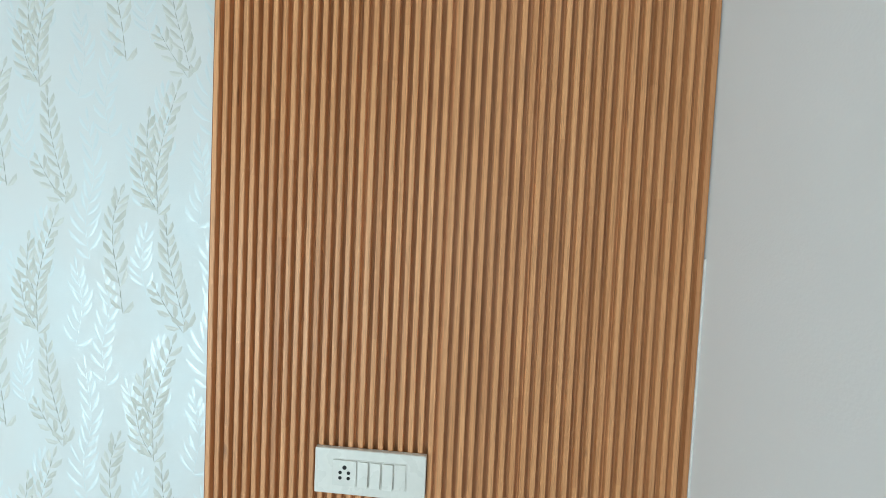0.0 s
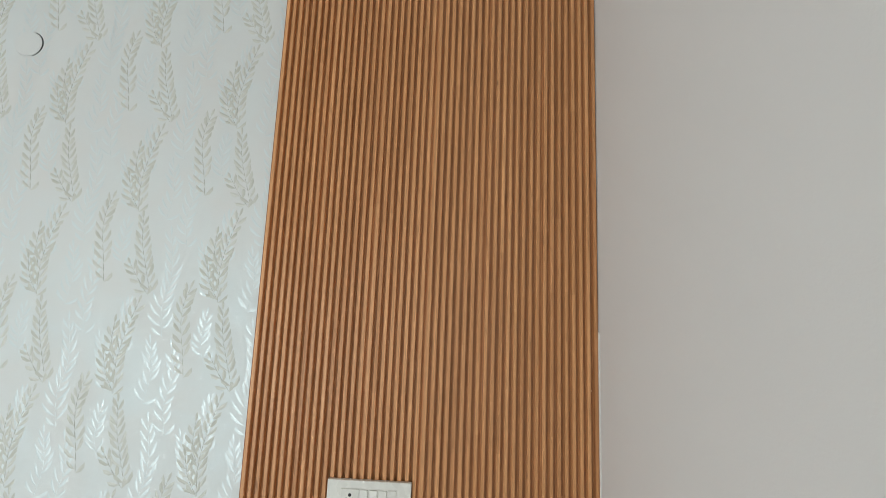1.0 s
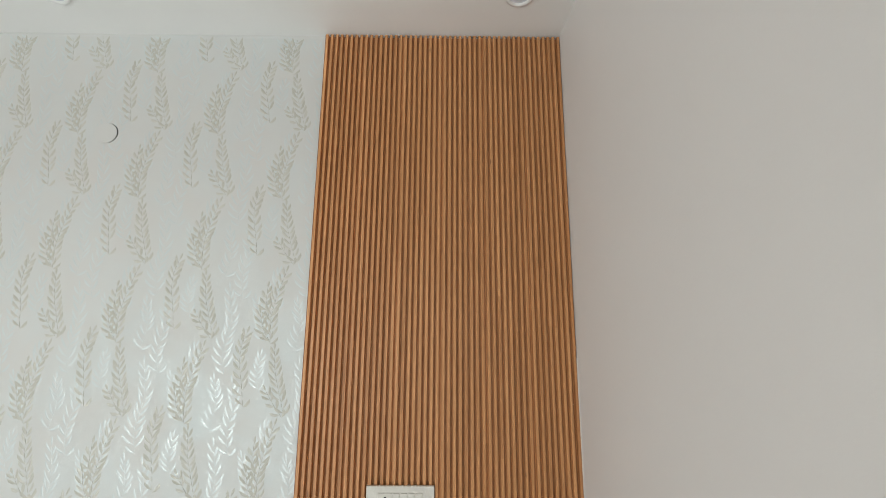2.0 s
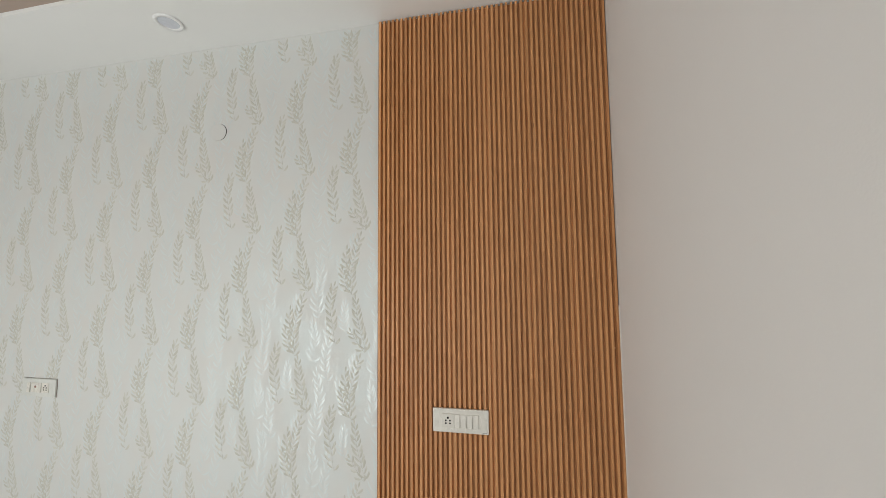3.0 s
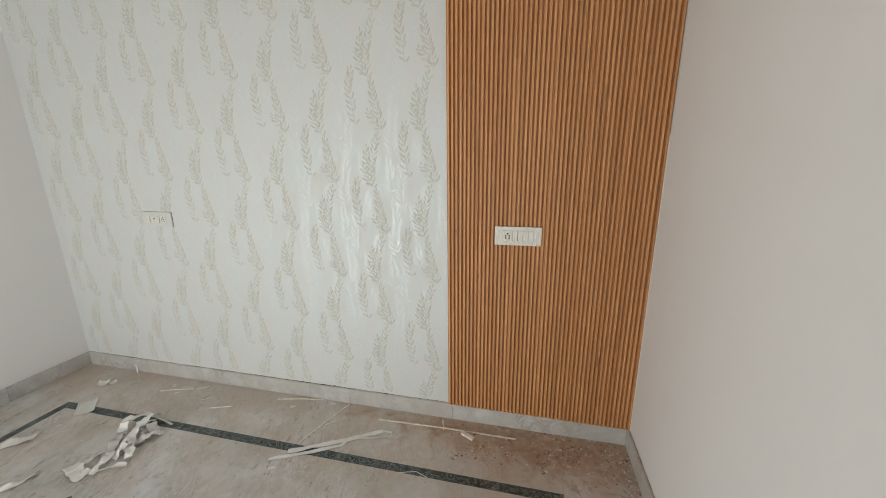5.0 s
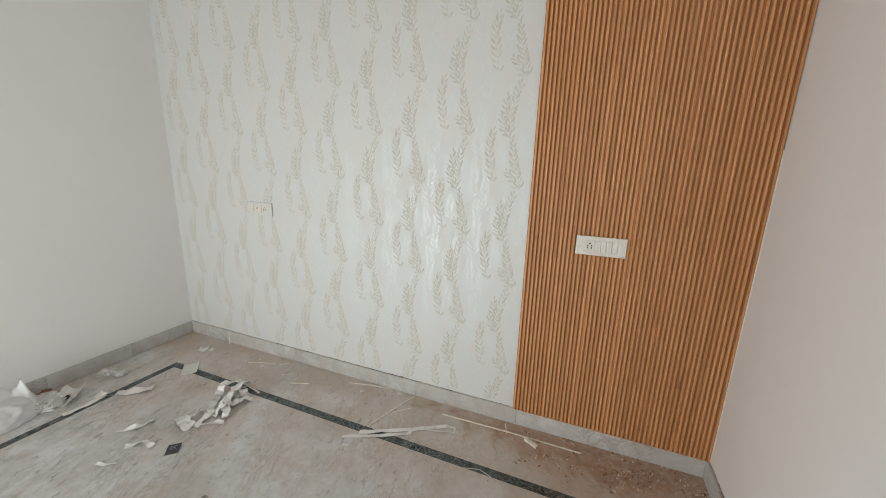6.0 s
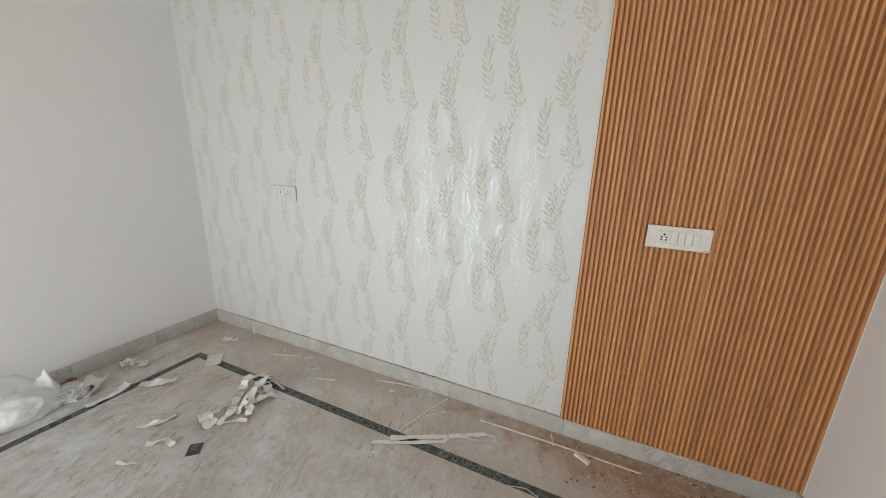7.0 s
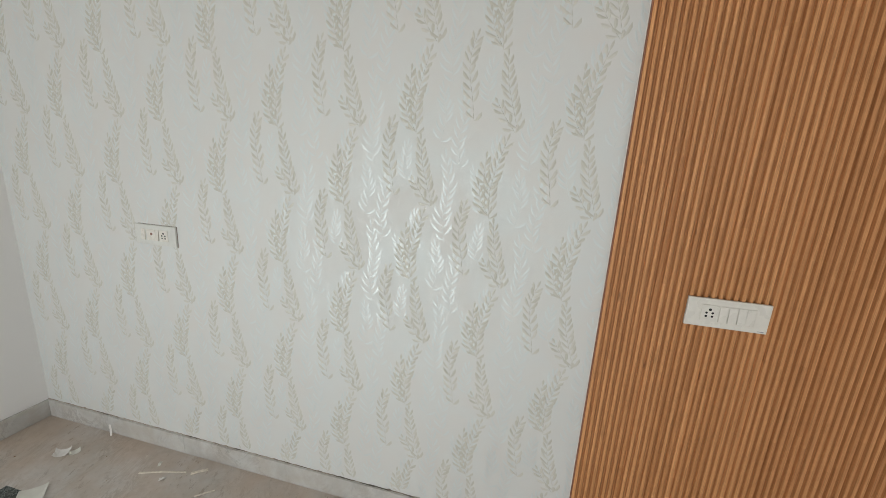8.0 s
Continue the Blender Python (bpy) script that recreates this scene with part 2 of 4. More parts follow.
CLOTH = plain("dark_cloth", (0.028, 0.036, 0.044), 0.85, vary=0.3, scale=90, bumped=0.001)
RUST = plain("brown_wrapper", (0.24, 0.12, 0.085), 0.4, vary=0.35, scale=70)
CRUMB = plain("plaster_crumb", (0.68, 0.63, 0.55), 0.8, vary=0.15)
CRUMB_DARK = plain("wood_crumb", (0.22, 0.125, 0.07), 0.8, vary=0.3)


def film_plastic():
    m = Nodes("bag_film", 0.6)
    p = m.place()
    m.colour(m.ramp(m.noise(p, 14, 3), (0.3, (0.76, 0.77, 0.755)), (0.7, (0.84, 0.845, 0.835))))
    m.b.inputs["Transmission Weight"].default_value = 0.12
    m.bump(m.noise(p, 26, 4, 0.6, 1.5), 0.003, 0.12)
    return m.mat


def clear_film():
    m = Nodes("clear_film", 0.22)
    m.b.inputs["Base Color"].default_value = (0.92, 0.92, 0.9, 1)
    m.b.inputs["Alpha"].default_value = 0.45
    m.bump(m.noise(m.place(), 55, 3, 0.6, 1.5), 0.003, 0.5)
    return m.mat


def window_glass():
    m = Nodes("window_glass", 0.03, colour=(0.95, 0.97, 0.96))
    m.b.inputs["Transmission Weight"].default_value = 1.0
    m.bump(m.noise(m.place(), 3, 2), 0.0005, 0.1)
    return m.mat


FILM, CLEAR, GLASS = film_plastic(), clear_film(), window_glass()


# ---- building helpers ----
def part(name, bm, material, parent=None, label="", smooth=False):
    mesh = bpy.data.meshes.new(name)
    bm.to_mesh(mesh)
    bm.free()
    mesh.materials.append(material)
    if smooth:
        mesh.shade_smooth()
    ob = new(name, mesh)
    ob.parent = parent
    return tagged(ob, label)


def empty(name, x, y, z, turn=0.0):
    ob = new(name)
    ob.empty_display_size = 0.05
    ob.matrix_world = pose(x, y, z, 0, 0, turn)
    return ob


def box(bm, lo, hi, bevel=0.0, segments=2, m=None):
    made = bmesh.ops.create_cube(bm, size=1.0)["verts"]
    for v in made:
        v.co = Vector([lo[i] + (v.co[i] + 0.5) * (hi[i] - lo[i]) for i in range(3)])
    if bevel:
        edges = {e for v in made for e in v.link_edges}
        made = list({v for f in bmesh.ops.bevel(bm, geom=list(edges), offset=bevel, segments=segments, affect="EDGES", profile=0.6)["faces"] for v in f.verts} | {v for v in made if v.is_valid})
    if m is not None:
        bmesh.ops.transform(bm, matrix=m, verts=[v for v in made if v.is_valid])
    return bm


def shell(bm, thick):
    """Gives an open sheet its thickness."""
    bm.normal_update()
    bmesh.ops.solidify(bm, geom=bm.faces[:], thickness=thick)
    bmesh.ops.recalc_face_normals(bm, faces=bm.faces[:])


def block(lo, hi, bevel=0.0, segments=2):
    return box(bmesh.new(), lo, hi, bevel, segments)


def disc(bm, m, radius, depth, sides=28, bevel=0.0):
    """A round plate along local z, from 0 to depth."""
    made = bmesh.ops.create_cone(bm, cap_ends=True, segments=sides, radius1=radius, radius2=radius - bevel, depth=depth)["verts"]
    bmesh.ops.transform(bm, matrix=m @ Matrix.Translation((0, 0, depth / 2)), verts=made)
    return bm


def piece_mesh(name, sx, sy, sz, chamfer, material):
    """A slab with chamfered upper edges, its upper face at z = 0 and its corner at the origin."""
    c = chamfer
    rings = [(0, -sz), (0, -c), (c, 0)]
    verts = [(x, y, z) for i, z in rings for x, y in ((i, i), (sx - i, i), (sx - i, sy - i), (i, sy - i))]
    faces = [(3, 2, 1, 0), (8, 9, 10, 11)]
    faces += [(4 * r + k, 4 * r + (k + 1) % 4, 4 * r + 4 + (k + 1) % 4, 4 * r + 4 + k) for r in (0, 1) for k in range(4)]
    mesh = bpy.data.meshes.new(name)
    mesh.from_pydata(verts, [], faces)
    mesh.materials.append(material)
    return mesh


# ---- walls, ceiling, floor base ----
T = 0.2

north = part("wall_north", block((-ROOM_W - T, 0, -0.1), (T, T, 3.1)), PAINT)
tagged(north, "plastered wall behind the wallpaper and the slat panel", "wall", kind="structure")

west = part("wall_west", block((-ROOM_W - T, -ROOM_L - T, -0.1), (-ROOM_W, -0.0005, 3.1)), PAINT)
tagged(west, "plain pale pinkish-white painted wall", "wall", kind="structure")

bm = bmesh.new()
for lo, hi in (((0, -ROOM_L - T, -0.1), (T, WIN[0], 3.1)), ((0, WIN[1], -0.1), (T, -0.0005, 3.1)),
               ((0, WIN[0], -0.1), (T, WIN[1], WIN[2])), ((0, WIN[0], WIN[3]), (T, WIN[1], 3.1))):
    box(bm, lo, hi)
bmesh.ops.remove_doubles(bm, verts=bm.verts, dist=1e-5)
east = part("wall_east", bm, PAINT)
tagged(east, "plain pale pinkish-white painted wall with a window opening", "wall", kind="structure")

bm = bmesh.new()
for lo, hi in (((-ROOM_W, -ROOM_L - T, -0.1), (SOUTH[0], -ROOM_L, 3.1)), ((SOUTH[1], -ROOM_L - T, -0.1), (0, -ROOM_L, 3.1)),
               ((SOUTH[0], -ROOM_L - T, SOUTH[2]), (SOUTH[1], -ROOM_L, 3.1))):
    box(bm, lo, hi)
south = part("wall_south", bm, PAINT)
tagged(south, "plain pale painted wall with a balcony doorway", "wall", kind="structure")

# false ceiling: a flat border round a raised middle
EDGE, EDGE_N = 0.425, 0.372
bm = bmesh.new()
x0, x1, y0, y1 = -ROOM_W, 0.0, -ROOM_L, 0.0
HOLE = (-0.716, -0.223)
for lo, hi in (((x0, y0, CEIL), (x1, y0 + EDGE, CEIL + 0.018)), ((x0, y0 + EDGE, CEIL), (x0 + EDGE, y1 - EDGE_N, CEIL + 0.018)),
               ((x1 - EDGE, y0 + EDGE, CEIL), (x1, y1 - EDGE_N, CEIL + 0.018)), ((x0, y1 - EDGE_N, CEIL), (x1, y1, CEIL + 0.018))):
    box(bm, lo, hi)
ceiling = part("ceiling", bm, CEILING_PAINT)
tagged(ceiling, "white plasterboard ceiling border round a raised middle", "ceiling", kind="structure")
bm = block((-ROOM_W - T, -ROOM_L - T, CEIL + 0.135), (T, T, CEIL + 0.30))
e, en = EDGE - 0.004, EDGE_N - 0.004
for lo, hi in (((x0, y0, CEIL + 0.018), (x1, y0 + e, CEIL + 0.134)), ((x0, y0 + e, CEIL + 0.018), (x0 + e, y1 - en, CEIL + 0.134)),
               ((x1 - e, y0 + e, CEIL + 0.018), (x1, y1 - en, CEIL + 0.134)), ((x0, y1 - en, CEIL + 0.018), (x1, y1, CEIL + 0.134))):
    box(bm, lo, hi)
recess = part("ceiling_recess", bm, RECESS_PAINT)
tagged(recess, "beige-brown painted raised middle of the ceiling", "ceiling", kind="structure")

floor = part("floor", block((-ROOM_W - T, -ROOM_L - 1.6, -0.16), (T, T, -0.0025)), GROUT)
tagged(floor, "dusty pale marble floor with a dark green border line", "floor", kind="structure")

# ---- wallpaper ----
PAN_L, PAN_B, PAN_T = -0.933, 0.098, 2.757
PAPER_Z0, PAPER_Z1 = 0.099, CEIL - 0.001
wallpaper = part("wallpaper", block((-ROOM_W, -0.0012, PAPER_Z0), (PAN_L + 0.004, -0.0002, PAPER_Z1)), PAPER)
tagged(wallpaper, "off-white pearly wallpaper with embossed beige leafy sprigs", "wallpaper", kind="structure")


def bend(pts, n):
    """Points and directions along a smooth line through pts."""
    p = [Vector((a, b, 0)) for a, b in pts]
    p = [p[0] * 2 - p[1], *p, p[-1] * 2 - p[-2]]
    out = []
    for i in range(n):
        u = i / (n - 1) * (len(p) - 3)
        k = min(int(u), len(p) - 4)
        f = u - k
        a, b, c, d = p[k:k + 4]
        out.append(0.5 * ((2 * b) + (c - a) * f + (2 * a - 5 * b + 4 * c - d) * f * f + (3 * b - a - 3 * c + d) * f ** 3))
    return out


def sprig(pts, pairs, length, width, spread, rng):
    """Leaves and stem of one sprig, foot to tip: (foot, first direction, last direction, length, width)."""
    line = bend(pts, pairs + 1)
    leaves = []
    for i in range(pairs):
        at, way = line[i], (line[i + 1] - line[i]).normalized()
        u = i / pairs
        for side in (-1, 1):
            a = radians((spread * (1.0 - 0.30 * u) + (14 if i == 0 else 4 if i == 1 else 0)) * side + rng.uniform(-9, 9))
            d = Vector((way.x * math.cos(a) - way.y * math.sin(a), way.x * math.sin(a) + way.y * math.cos(a), 0))
            if rng.random() < 0.05:
                continue
            size = length * (0.86 if i == 0 else 1.0 - 0.30 * u * u) * rng.uniform(0.82, 1.1)
            foot = at + (line[i + 1] - at) * (0.35 if side > 0 else 0.0)
            leaves.append((foot, d, way, size, width * rng.uniform(0.8, 1.1)))
        leaves.append((at, way, way, (line[i + 1] - at).length * 1.02, 0.0020))
    end = (line[-1] - line[-2]).normalized()
    leaves.append((line[-1], end, end, length * 0.62, width * 0.75))
    return leaves


rng = random.Random(4)
LEAF = 0.0105
BEIGE = (sprig(((0.000, 0.000), (-0.004, 0.085), (0.010, 0.165), (0.036, 0.250)), 11, 0.048, LEAF, 50, rng)
         + sprig(((-0.004, 0.012), (-0.030, 0.055), (-0.042, 0.105)), 5, 0.044, LEAF, 48, rng)
         + sprig(((-0.010, 0.090), (-0.026, 0.140), (-0.024, 0.195)), 5, 0.042, LEAF, 48, rng)
         + sprig(((0.066, -0.232), (0.046, -0.165), (0.026, -0.095), (0.018, -0.020)), 10, 0.046, LEAF, 50, rng)
         + sprig(((0.060, -0.240), (0.022, -0.190), (0.000, -0.155)), 4, 0.040, LEAF, 48, rng)
         + sprig(((-0.074, -0.208), (-0.084, -0.140), (-0.098, -0.070), (-0.098, -0.010), (-0.084, 0.036)), 10, 0.047, LEAF, 50, rng))
WHITE = (sprig(((0.118, -0.360), (0.106, -0.270), (0.124, -0.180), (0.110, -0.070)), 11, 0.056, LEAF * 0.8, 50, rng)
         + sprig(((0.086, -0.020), (0.100, 0.060), (0.088, 0.140)), 8, 0.052, LEAF * 0.8, 50, rng)
         + sprig(((0.158, -0.100), (0.146, -0.020), (0.162, 0.060), (0.150, 0.130)), 9, 0.050, LEAF * 0.8, 50, rng)
         + sprig(((-0.020, -0.170), (-0.036, -0.110), (-0.028, -0.040)), 7, 0.048, LEAF * 0.8, 48, rng)
         + sprig(((0.020, -0.400), (0.000, -0.330), (0.012, -0.270)), 7, 0.048, LEAF * 0.8, 48, rng)
         + sprig(((-0.030, 0.010), (-0.040, 0.080), (-0.060, 0.150)), 7, 0.048, LEAF * 0.8, 48, rng))
COLUMN, DROP = 0.2665, 0.517


def leaf_print(name, leaves, material, lift, label):
    """One raised print of the pattern for each repeat of the paper, cut off at the paper's edges."""
    whole = None
    for k in range(-1, 11):
        for n in range(-1, 7):
            ox = -1.060 - COLUMN * k
            oz = (2.073 if k % 2 == 0 else 2.328) + DROP - DROP * n
            verts, faces, cut = [], [], False
            for foot, d, up, size, wide in leaves:
                a = Vector((foot.x, 0, foot.y))
                first, last = Vector((d.x, 0, d.y)), (Vector((d.x, 0, d.y)) * 0.45 + Vector((up.x, 0, up.y)) * 0.55).normalized()
                m = a + first * size * 0.36
                q = m + (first + last).normalized() * size * 0.34
                tip = q + last * size * 0.30
                if (max(a.x, tip.x) + ox > PAN_L + 0.002 or min(a.x, tip.x) + ox < -ROOM_W + 0.002
                        or min(a.z, tip.z) + oz < PAPER_Z0 + 0.002 or max(a.z, tip.z) + oz > PAPER_Z1 - 0.003):
                    cut = True
                    continue
                s1, s2 = Vector((-first.z, 0, first.x)) * wide * 0.46, Vector((-last.z, 0, last.x)) * wide * 0.5
                i = len(verts)
                for p, h in ((a, 0), (m + s1, 0), (q + s2, 0), (tip, 0), (q - s2, 0), (m - s1, 0), (m, lift), (q, lift)):
                    verts.append((p.x, -h, p.z))
                for f in ((0, 1, 6), (1, 2, 7, 6), (2, 3, 7), (3, 4, 7), (4, 5, 6, 7), (5, 0, 6)):
                    faces.append(tuple(i + j for j in f))
            if not faces:
                continue
            if cut or whole is None:
                mesh = bpy.data.meshes.new(name)
                mesh.from_pydata(verts, [], faces)
                mesh.materials.append(material)
                if mesh.polygons[0].normal.y > 0:
                    mesh.flip_normals()
                if not cut:
                    whole = mesh
            else:
                mesh = whole
            ob = new(name, mesh)
            ob.matrix_world = pose(ox, -0.0013, oz)
            ob.parent = wallpaper
            tagged(ob, label)


leaf_print("leaf_sprig", BEIGE, INK, 0.0012, "embossed beige leaf sprigs")
leaf_print("pearl_sprig", WHITE, PEARL, 0.00022, "embossed pearl-white leaf sprigs")

# ---- slat panel ----
panel = empty("slat_panel", PAN_L / 2, 0, PAN_B)
tagged(panel, "warm brown vertical wooden slat panel beside pale wallpaper", "wall panel")


def world_pose(ob):
    if ob.parent is None:
        return ob.matrix_basis
    return world_pose(ob.parent) @ ob.matrix_parent_inverse @ ob.matrix_basis


def on(parent, ob):
    """Puts ob, built in world places, under parent."""
    ob.parent = parent
    ob.matrix_parent_inverse = world_pose(parent).inverted()
    return ob


PAN_R = -0.0032
on(panel, part("backing_board", block((PAN_L + 0.002, -0.0075, PAN_B), (PAN_R - 0.001, -0.0004, PAN_T - 0.002)), SHADED_BACKING, None, "backing board in the grooves, their shade put into its brown"))
SLATS, SLAT_W, SLAT_D = 48, 0.0098, 0.0122
PITCH = (PAN_R - PAN_L - SLAT_W) / (SLATS - 1)


def slat_profile(lip):
    """One slat with its foot; lip is how far the groove beside it is filled by the neighbour's tongue."""
    b = bmesh.new()
    box(b, (0, -SLAT_D, 0), (SLAT_W, 0, PAN_T - PAN_B))
    keep = [e for e in b.edges if e.verts[0].co.y < -0.008 and e.verts[1].co.y < -0.008 and abs(e.verts[0].co.z - e.verts[1].co.z) > 0.1]
    bmesh.ops.bevel(b, geom=keep, offset=0.0009, segments=2, affect="EDGES")
    if lip:
        box(b, (SLAT_W, -lip, 0), (PITCH - 0.0006, 0, PAN_T - PAN_B))
    return part("slat", b, SLAT)


slat_mesh = {}
for i in range(SLATS):
    # boards of eight slats: the last groove of each board is shallow where the next board laps over
    lip = 0.0012 if i % 8 == 7 and i < SLATS - 1 else 0.0
    if lip not in slat_mesh:
        ob = slat_profile(lip)
        slat_mesh[lip] = ob.data
    else:
        ob = new("slat", slat_mesh[lip])
    ob.matrix_world = pose(PAN_L + i * PITCH, -0.0077, PAN_B)
    on(panel, ob)
on(panel, part("edge_strip", block((PAN_L - 0.0022, -0.0186, PAN_B), (PAN_L - 0.0004, -0.0014, PAN_T), 0.0005, 1), EDGE_WOOD, None, "thin reddish-brown edge strip"))
b = disc(bmesh.new(), pose(0, 0, 0, 90), 0.0028, 0.0016, 14, 0.0008)
screw = part("screw", b, BRASS, None, "tiny brass screw")
screw.matrix_world = pose(-0.0193, -0.0077, 1.365)
on(panel, screw)
seal = part("caulk_line", block((PAN_L - 0.0058, -0.0046, PAN_B), (PAN_L - 0.0024, -0.0013, PAN_T), 0.0010, 1), CAULK)
tagged(seal, "thin white sealant line between wallpaper and slat panel", "sealant", kind="structure")
seal = part("caulk_line", block((-0.0030, -0.0212, PAN_B), (-0.0002, -0.0003, 1.52)), CAULK)
tagged(seal, "thin white sealant line between slat panel and wall", "sealant", kind="structure")


# ---- switch plates ----
def socket(parent, x, z, wide, high, y):
    """A five-pin socket module with its holes."""
    s = part("socket", block((x - wide / 2, y - 0.0022, z - high / 2), (x + wide / 2, y, z + high / 2), 0.0008, 2), PLASTIC, None, "white five-pin socket")
    on(parent, s)
    for dx, dz, r in ((0, 0.0112, 0.0042), (-0.0082, 0.0010, 0.0034), (0.0082, 0.0010, 0.0034), (-0.0082, -0.0096, 0.0034), (0.0082, -0.0096, 0.0034)):
        h = part("pin_hole", disc(bmesh.new(), pose(x + dx, y - 0.0018, z + dz, 90), r, 0.0008, 16), DARK_HOLE)
        on(s, h)
    return s


def rocker(parent, x, z, wide, high, y):
    b = bmesh.new()
    box(b, (x - wide / 2, y - 0.0060, z - high / 2), (x + wide / 2, y, z + high / 2), 0.0012, 2)
    for v in b.verts:
        if v.co.y < y - 0.003:
            v.co.y += 0.0032 * (v.co.z - (z - high / 2)) / high
            v.co.y -= 0.0012 * (v.co.x - x) / wide
    return on(parent, part("rocker_switch", b, PLASTIC))


def plate_body(x0, x1, z0, z1, y, deep):
    b = block((x0, y - deep, z0), (x1, y, z1), 0.0026, 3)
    return b


PX0, PX1, PZ0, PZ1, PY = -0.7015, -0.4840, 1.0310, 1.1205, -0.0183
switchboard = empty("switchboard", (PX0 + PX1) / 2, PY, (PZ0 + PZ1) / 2)
tagged(switchboard, "white plastic switch plate with socket on the slat panel", "switch plate")
cover = part("cover_plate", plate_body(PX0, PX1, PZ0, PZ1, PY, 0.0105), PLASTIC, smooth=False)
on(switchboard, cover)
FY = PY - 0.0107
zc = (PZ0 + PZ1) / 2
on(switchboard, part("module_frame", block((PX0 + 0.036, FY - 0.0006, zc - 0.0262), (PX0 + 0.1815, FY + 0.002, zc + 0.0262), 0.0005, 1), PLASTIC))
socket(switchboard, PX0 + 0.0605, zc, 0.0465, 0.0500, FY - 0.0008)
for k in range(3):
    rocker(switchboard, PX0 + 0.0965 + 0.0242 * k, zc, 0.0205, 0.0490, FY - 0.0006)
on(switchboard, part("blank_module", block((PX0 + 0.1570, FY - 0.0022, zc - 0.025), (PX0 + 0.1795, FY, zc + 0.025), 0.0006, 1), PLASTIC))
on(switchboard, part("printed_mark", block((PX1 - 0.024, FY - 0.0003, PZ0 + 0.0052), (PX1 - 0.008, FY + 0.001, PZ0 + 0.0068)), PRINT_GREY, None, "small grey printed bar"))

OX0, OX1, OZ0, OZ1 = -2.852, -2.637, 1.052, 1.139
outlet = empty("wall_outlet", (OX0 + OX1) / 2, 0, (OZ0 + OZ1) / 2)
tagged(outlet, "off-white plastic socket plate set into the wallpaper", "switch plate")
on(outlet, part("cover_plate", plate_body(OX0, OX1, OZ0, OZ1, -0.0015, 0.0085), PLASTIC_OFF))
OY = -0.0102
oz = (OZ0 + OZ1) / 2
rocker(outlet, OX0 + 0.045, oz, 0.0205, 0.047, OY + 0.0004)
reg = part("regulator", block((OX0 + 0.062, OY - 0.0016, oz - 0.024), (OX0 + 0.108, OY + 0.001, oz + 0.024), 0.0008, 2), PLASTIC)
on(outlet, reg)
on(reg, part("knob_hole", disc(bmesh.new(), pose(OX0 + 0.088, OY - 0.0012, oz + 0.004, 90), 0.0062, 0.0009, 20), RUST))
rocker(outlet, OX0 + 0.1185, oz, 0.0175, 0.047, OY + 0.0004)
socket(outlet, OX0 + 0.153, oz, 0.045, 0.048, OY + 0.0002)
# dark strips at the plate's right and top, coloured as the gap's shade
on(outlet, part("shadow_gap", block((OX1 + 0.0002, -0.0034, OZ0 - 0.002), (OX1 + 0.0020, -0.0013, OZ1 + 0.002)), GAP_SHADE, None, "thin brown strip painted as shade beside the plate"))
on(outlet, part("shadow_gap", block((OX0 + 0.01, -0.0034, OZ1 + 0.0002), (OX1 + 0.0020, -0.0013, OZ1 + 0.0014)), GAP_SHADE, None, "thin brown strip painted as shade above the plate"))

# round box cover high on the wallpaper, with the paper lifted along one side
b = disc(bmesh.new(), pose(0, 0, 0, 90), 0.041, 0.0022, 40, 0.0012)
cap = part("round_box_cover", b, PAPER)
cap.matrix_world = pose(-1.7525, -0.0030, 2.3350, 0, 0, 5.5)
tagged(cap, "round junction box cover papered over, lifted at one edge", "box cover")
b = bmesh.new()
ring = []
for i in range(25):
    a = radians(-72 + 144 * i / 24)
    w = 0.0042 * math.cos(a * 1.2) + 0.0004
    ring.append((b.verts.new((0.0412 * math.cos(a), 0, 0.0412 * math.sin(a))), b.verts.new(((0.0412 + w) * math.cos(a), 0, (0.0412 + w) * math.sin(a)))))
for (p, q), (r, s) in zip(ring, ring[1:]):
    b.faces.new((p, q, s, r))
shell(b, 0.0012)
gap = part("open_gap", b, DARK_HOLE, None, "dark open gap under the cover")
gap.matrix_world = pose(-1.7525, -0.0016, 2.3350, 0, 0, 0)
on(cap, gap)

# ---- ceiling lamps and the wire hole ----
def downlight(x, y):
    lamp = empty("recessed_downlight", x, y, CEIL)
    tagged(lamp, "white round recessed ceiling downlight, switched off", "ceiling lamp", "ceiling downlights")
    b = bmesh.new()
    prof = [(0.0405, -0.001), (0.0420, -0.0065), (0.0500, -0.0085), (0.0545, -0.0065), (0.0560, -0.0008)]
    rows = [[b.verts.new((x + r * math.cos(math.tau * k / 40), y + r * math.sin(math.tau * k / 40), CEIL + h)) for k in range(40)] for r, h in prof]
    for lo, hi in zip(rows, rows[1:]):
        for k in range(40):
            b.faces.new((lo[k], lo[(k + 1) % 40], hi[(k + 1) % 40], hi[k]))
    bmesh.ops.recalc_face_normals(b, faces=b.faces)
    on(lamp, part("rim", b, LAMP_RIM, smooth=True))
    on(lamp, part("lens", disc(bmesh.new(), pose(x, y, CEIL - 0.0005, 180), 0.0415, 0.002, 36), LAMP_LENS, None, "dull grey frosted lens"))
    return lamp


downlight(-0.200, -0.214)
downlight(-1.842, -0.200)

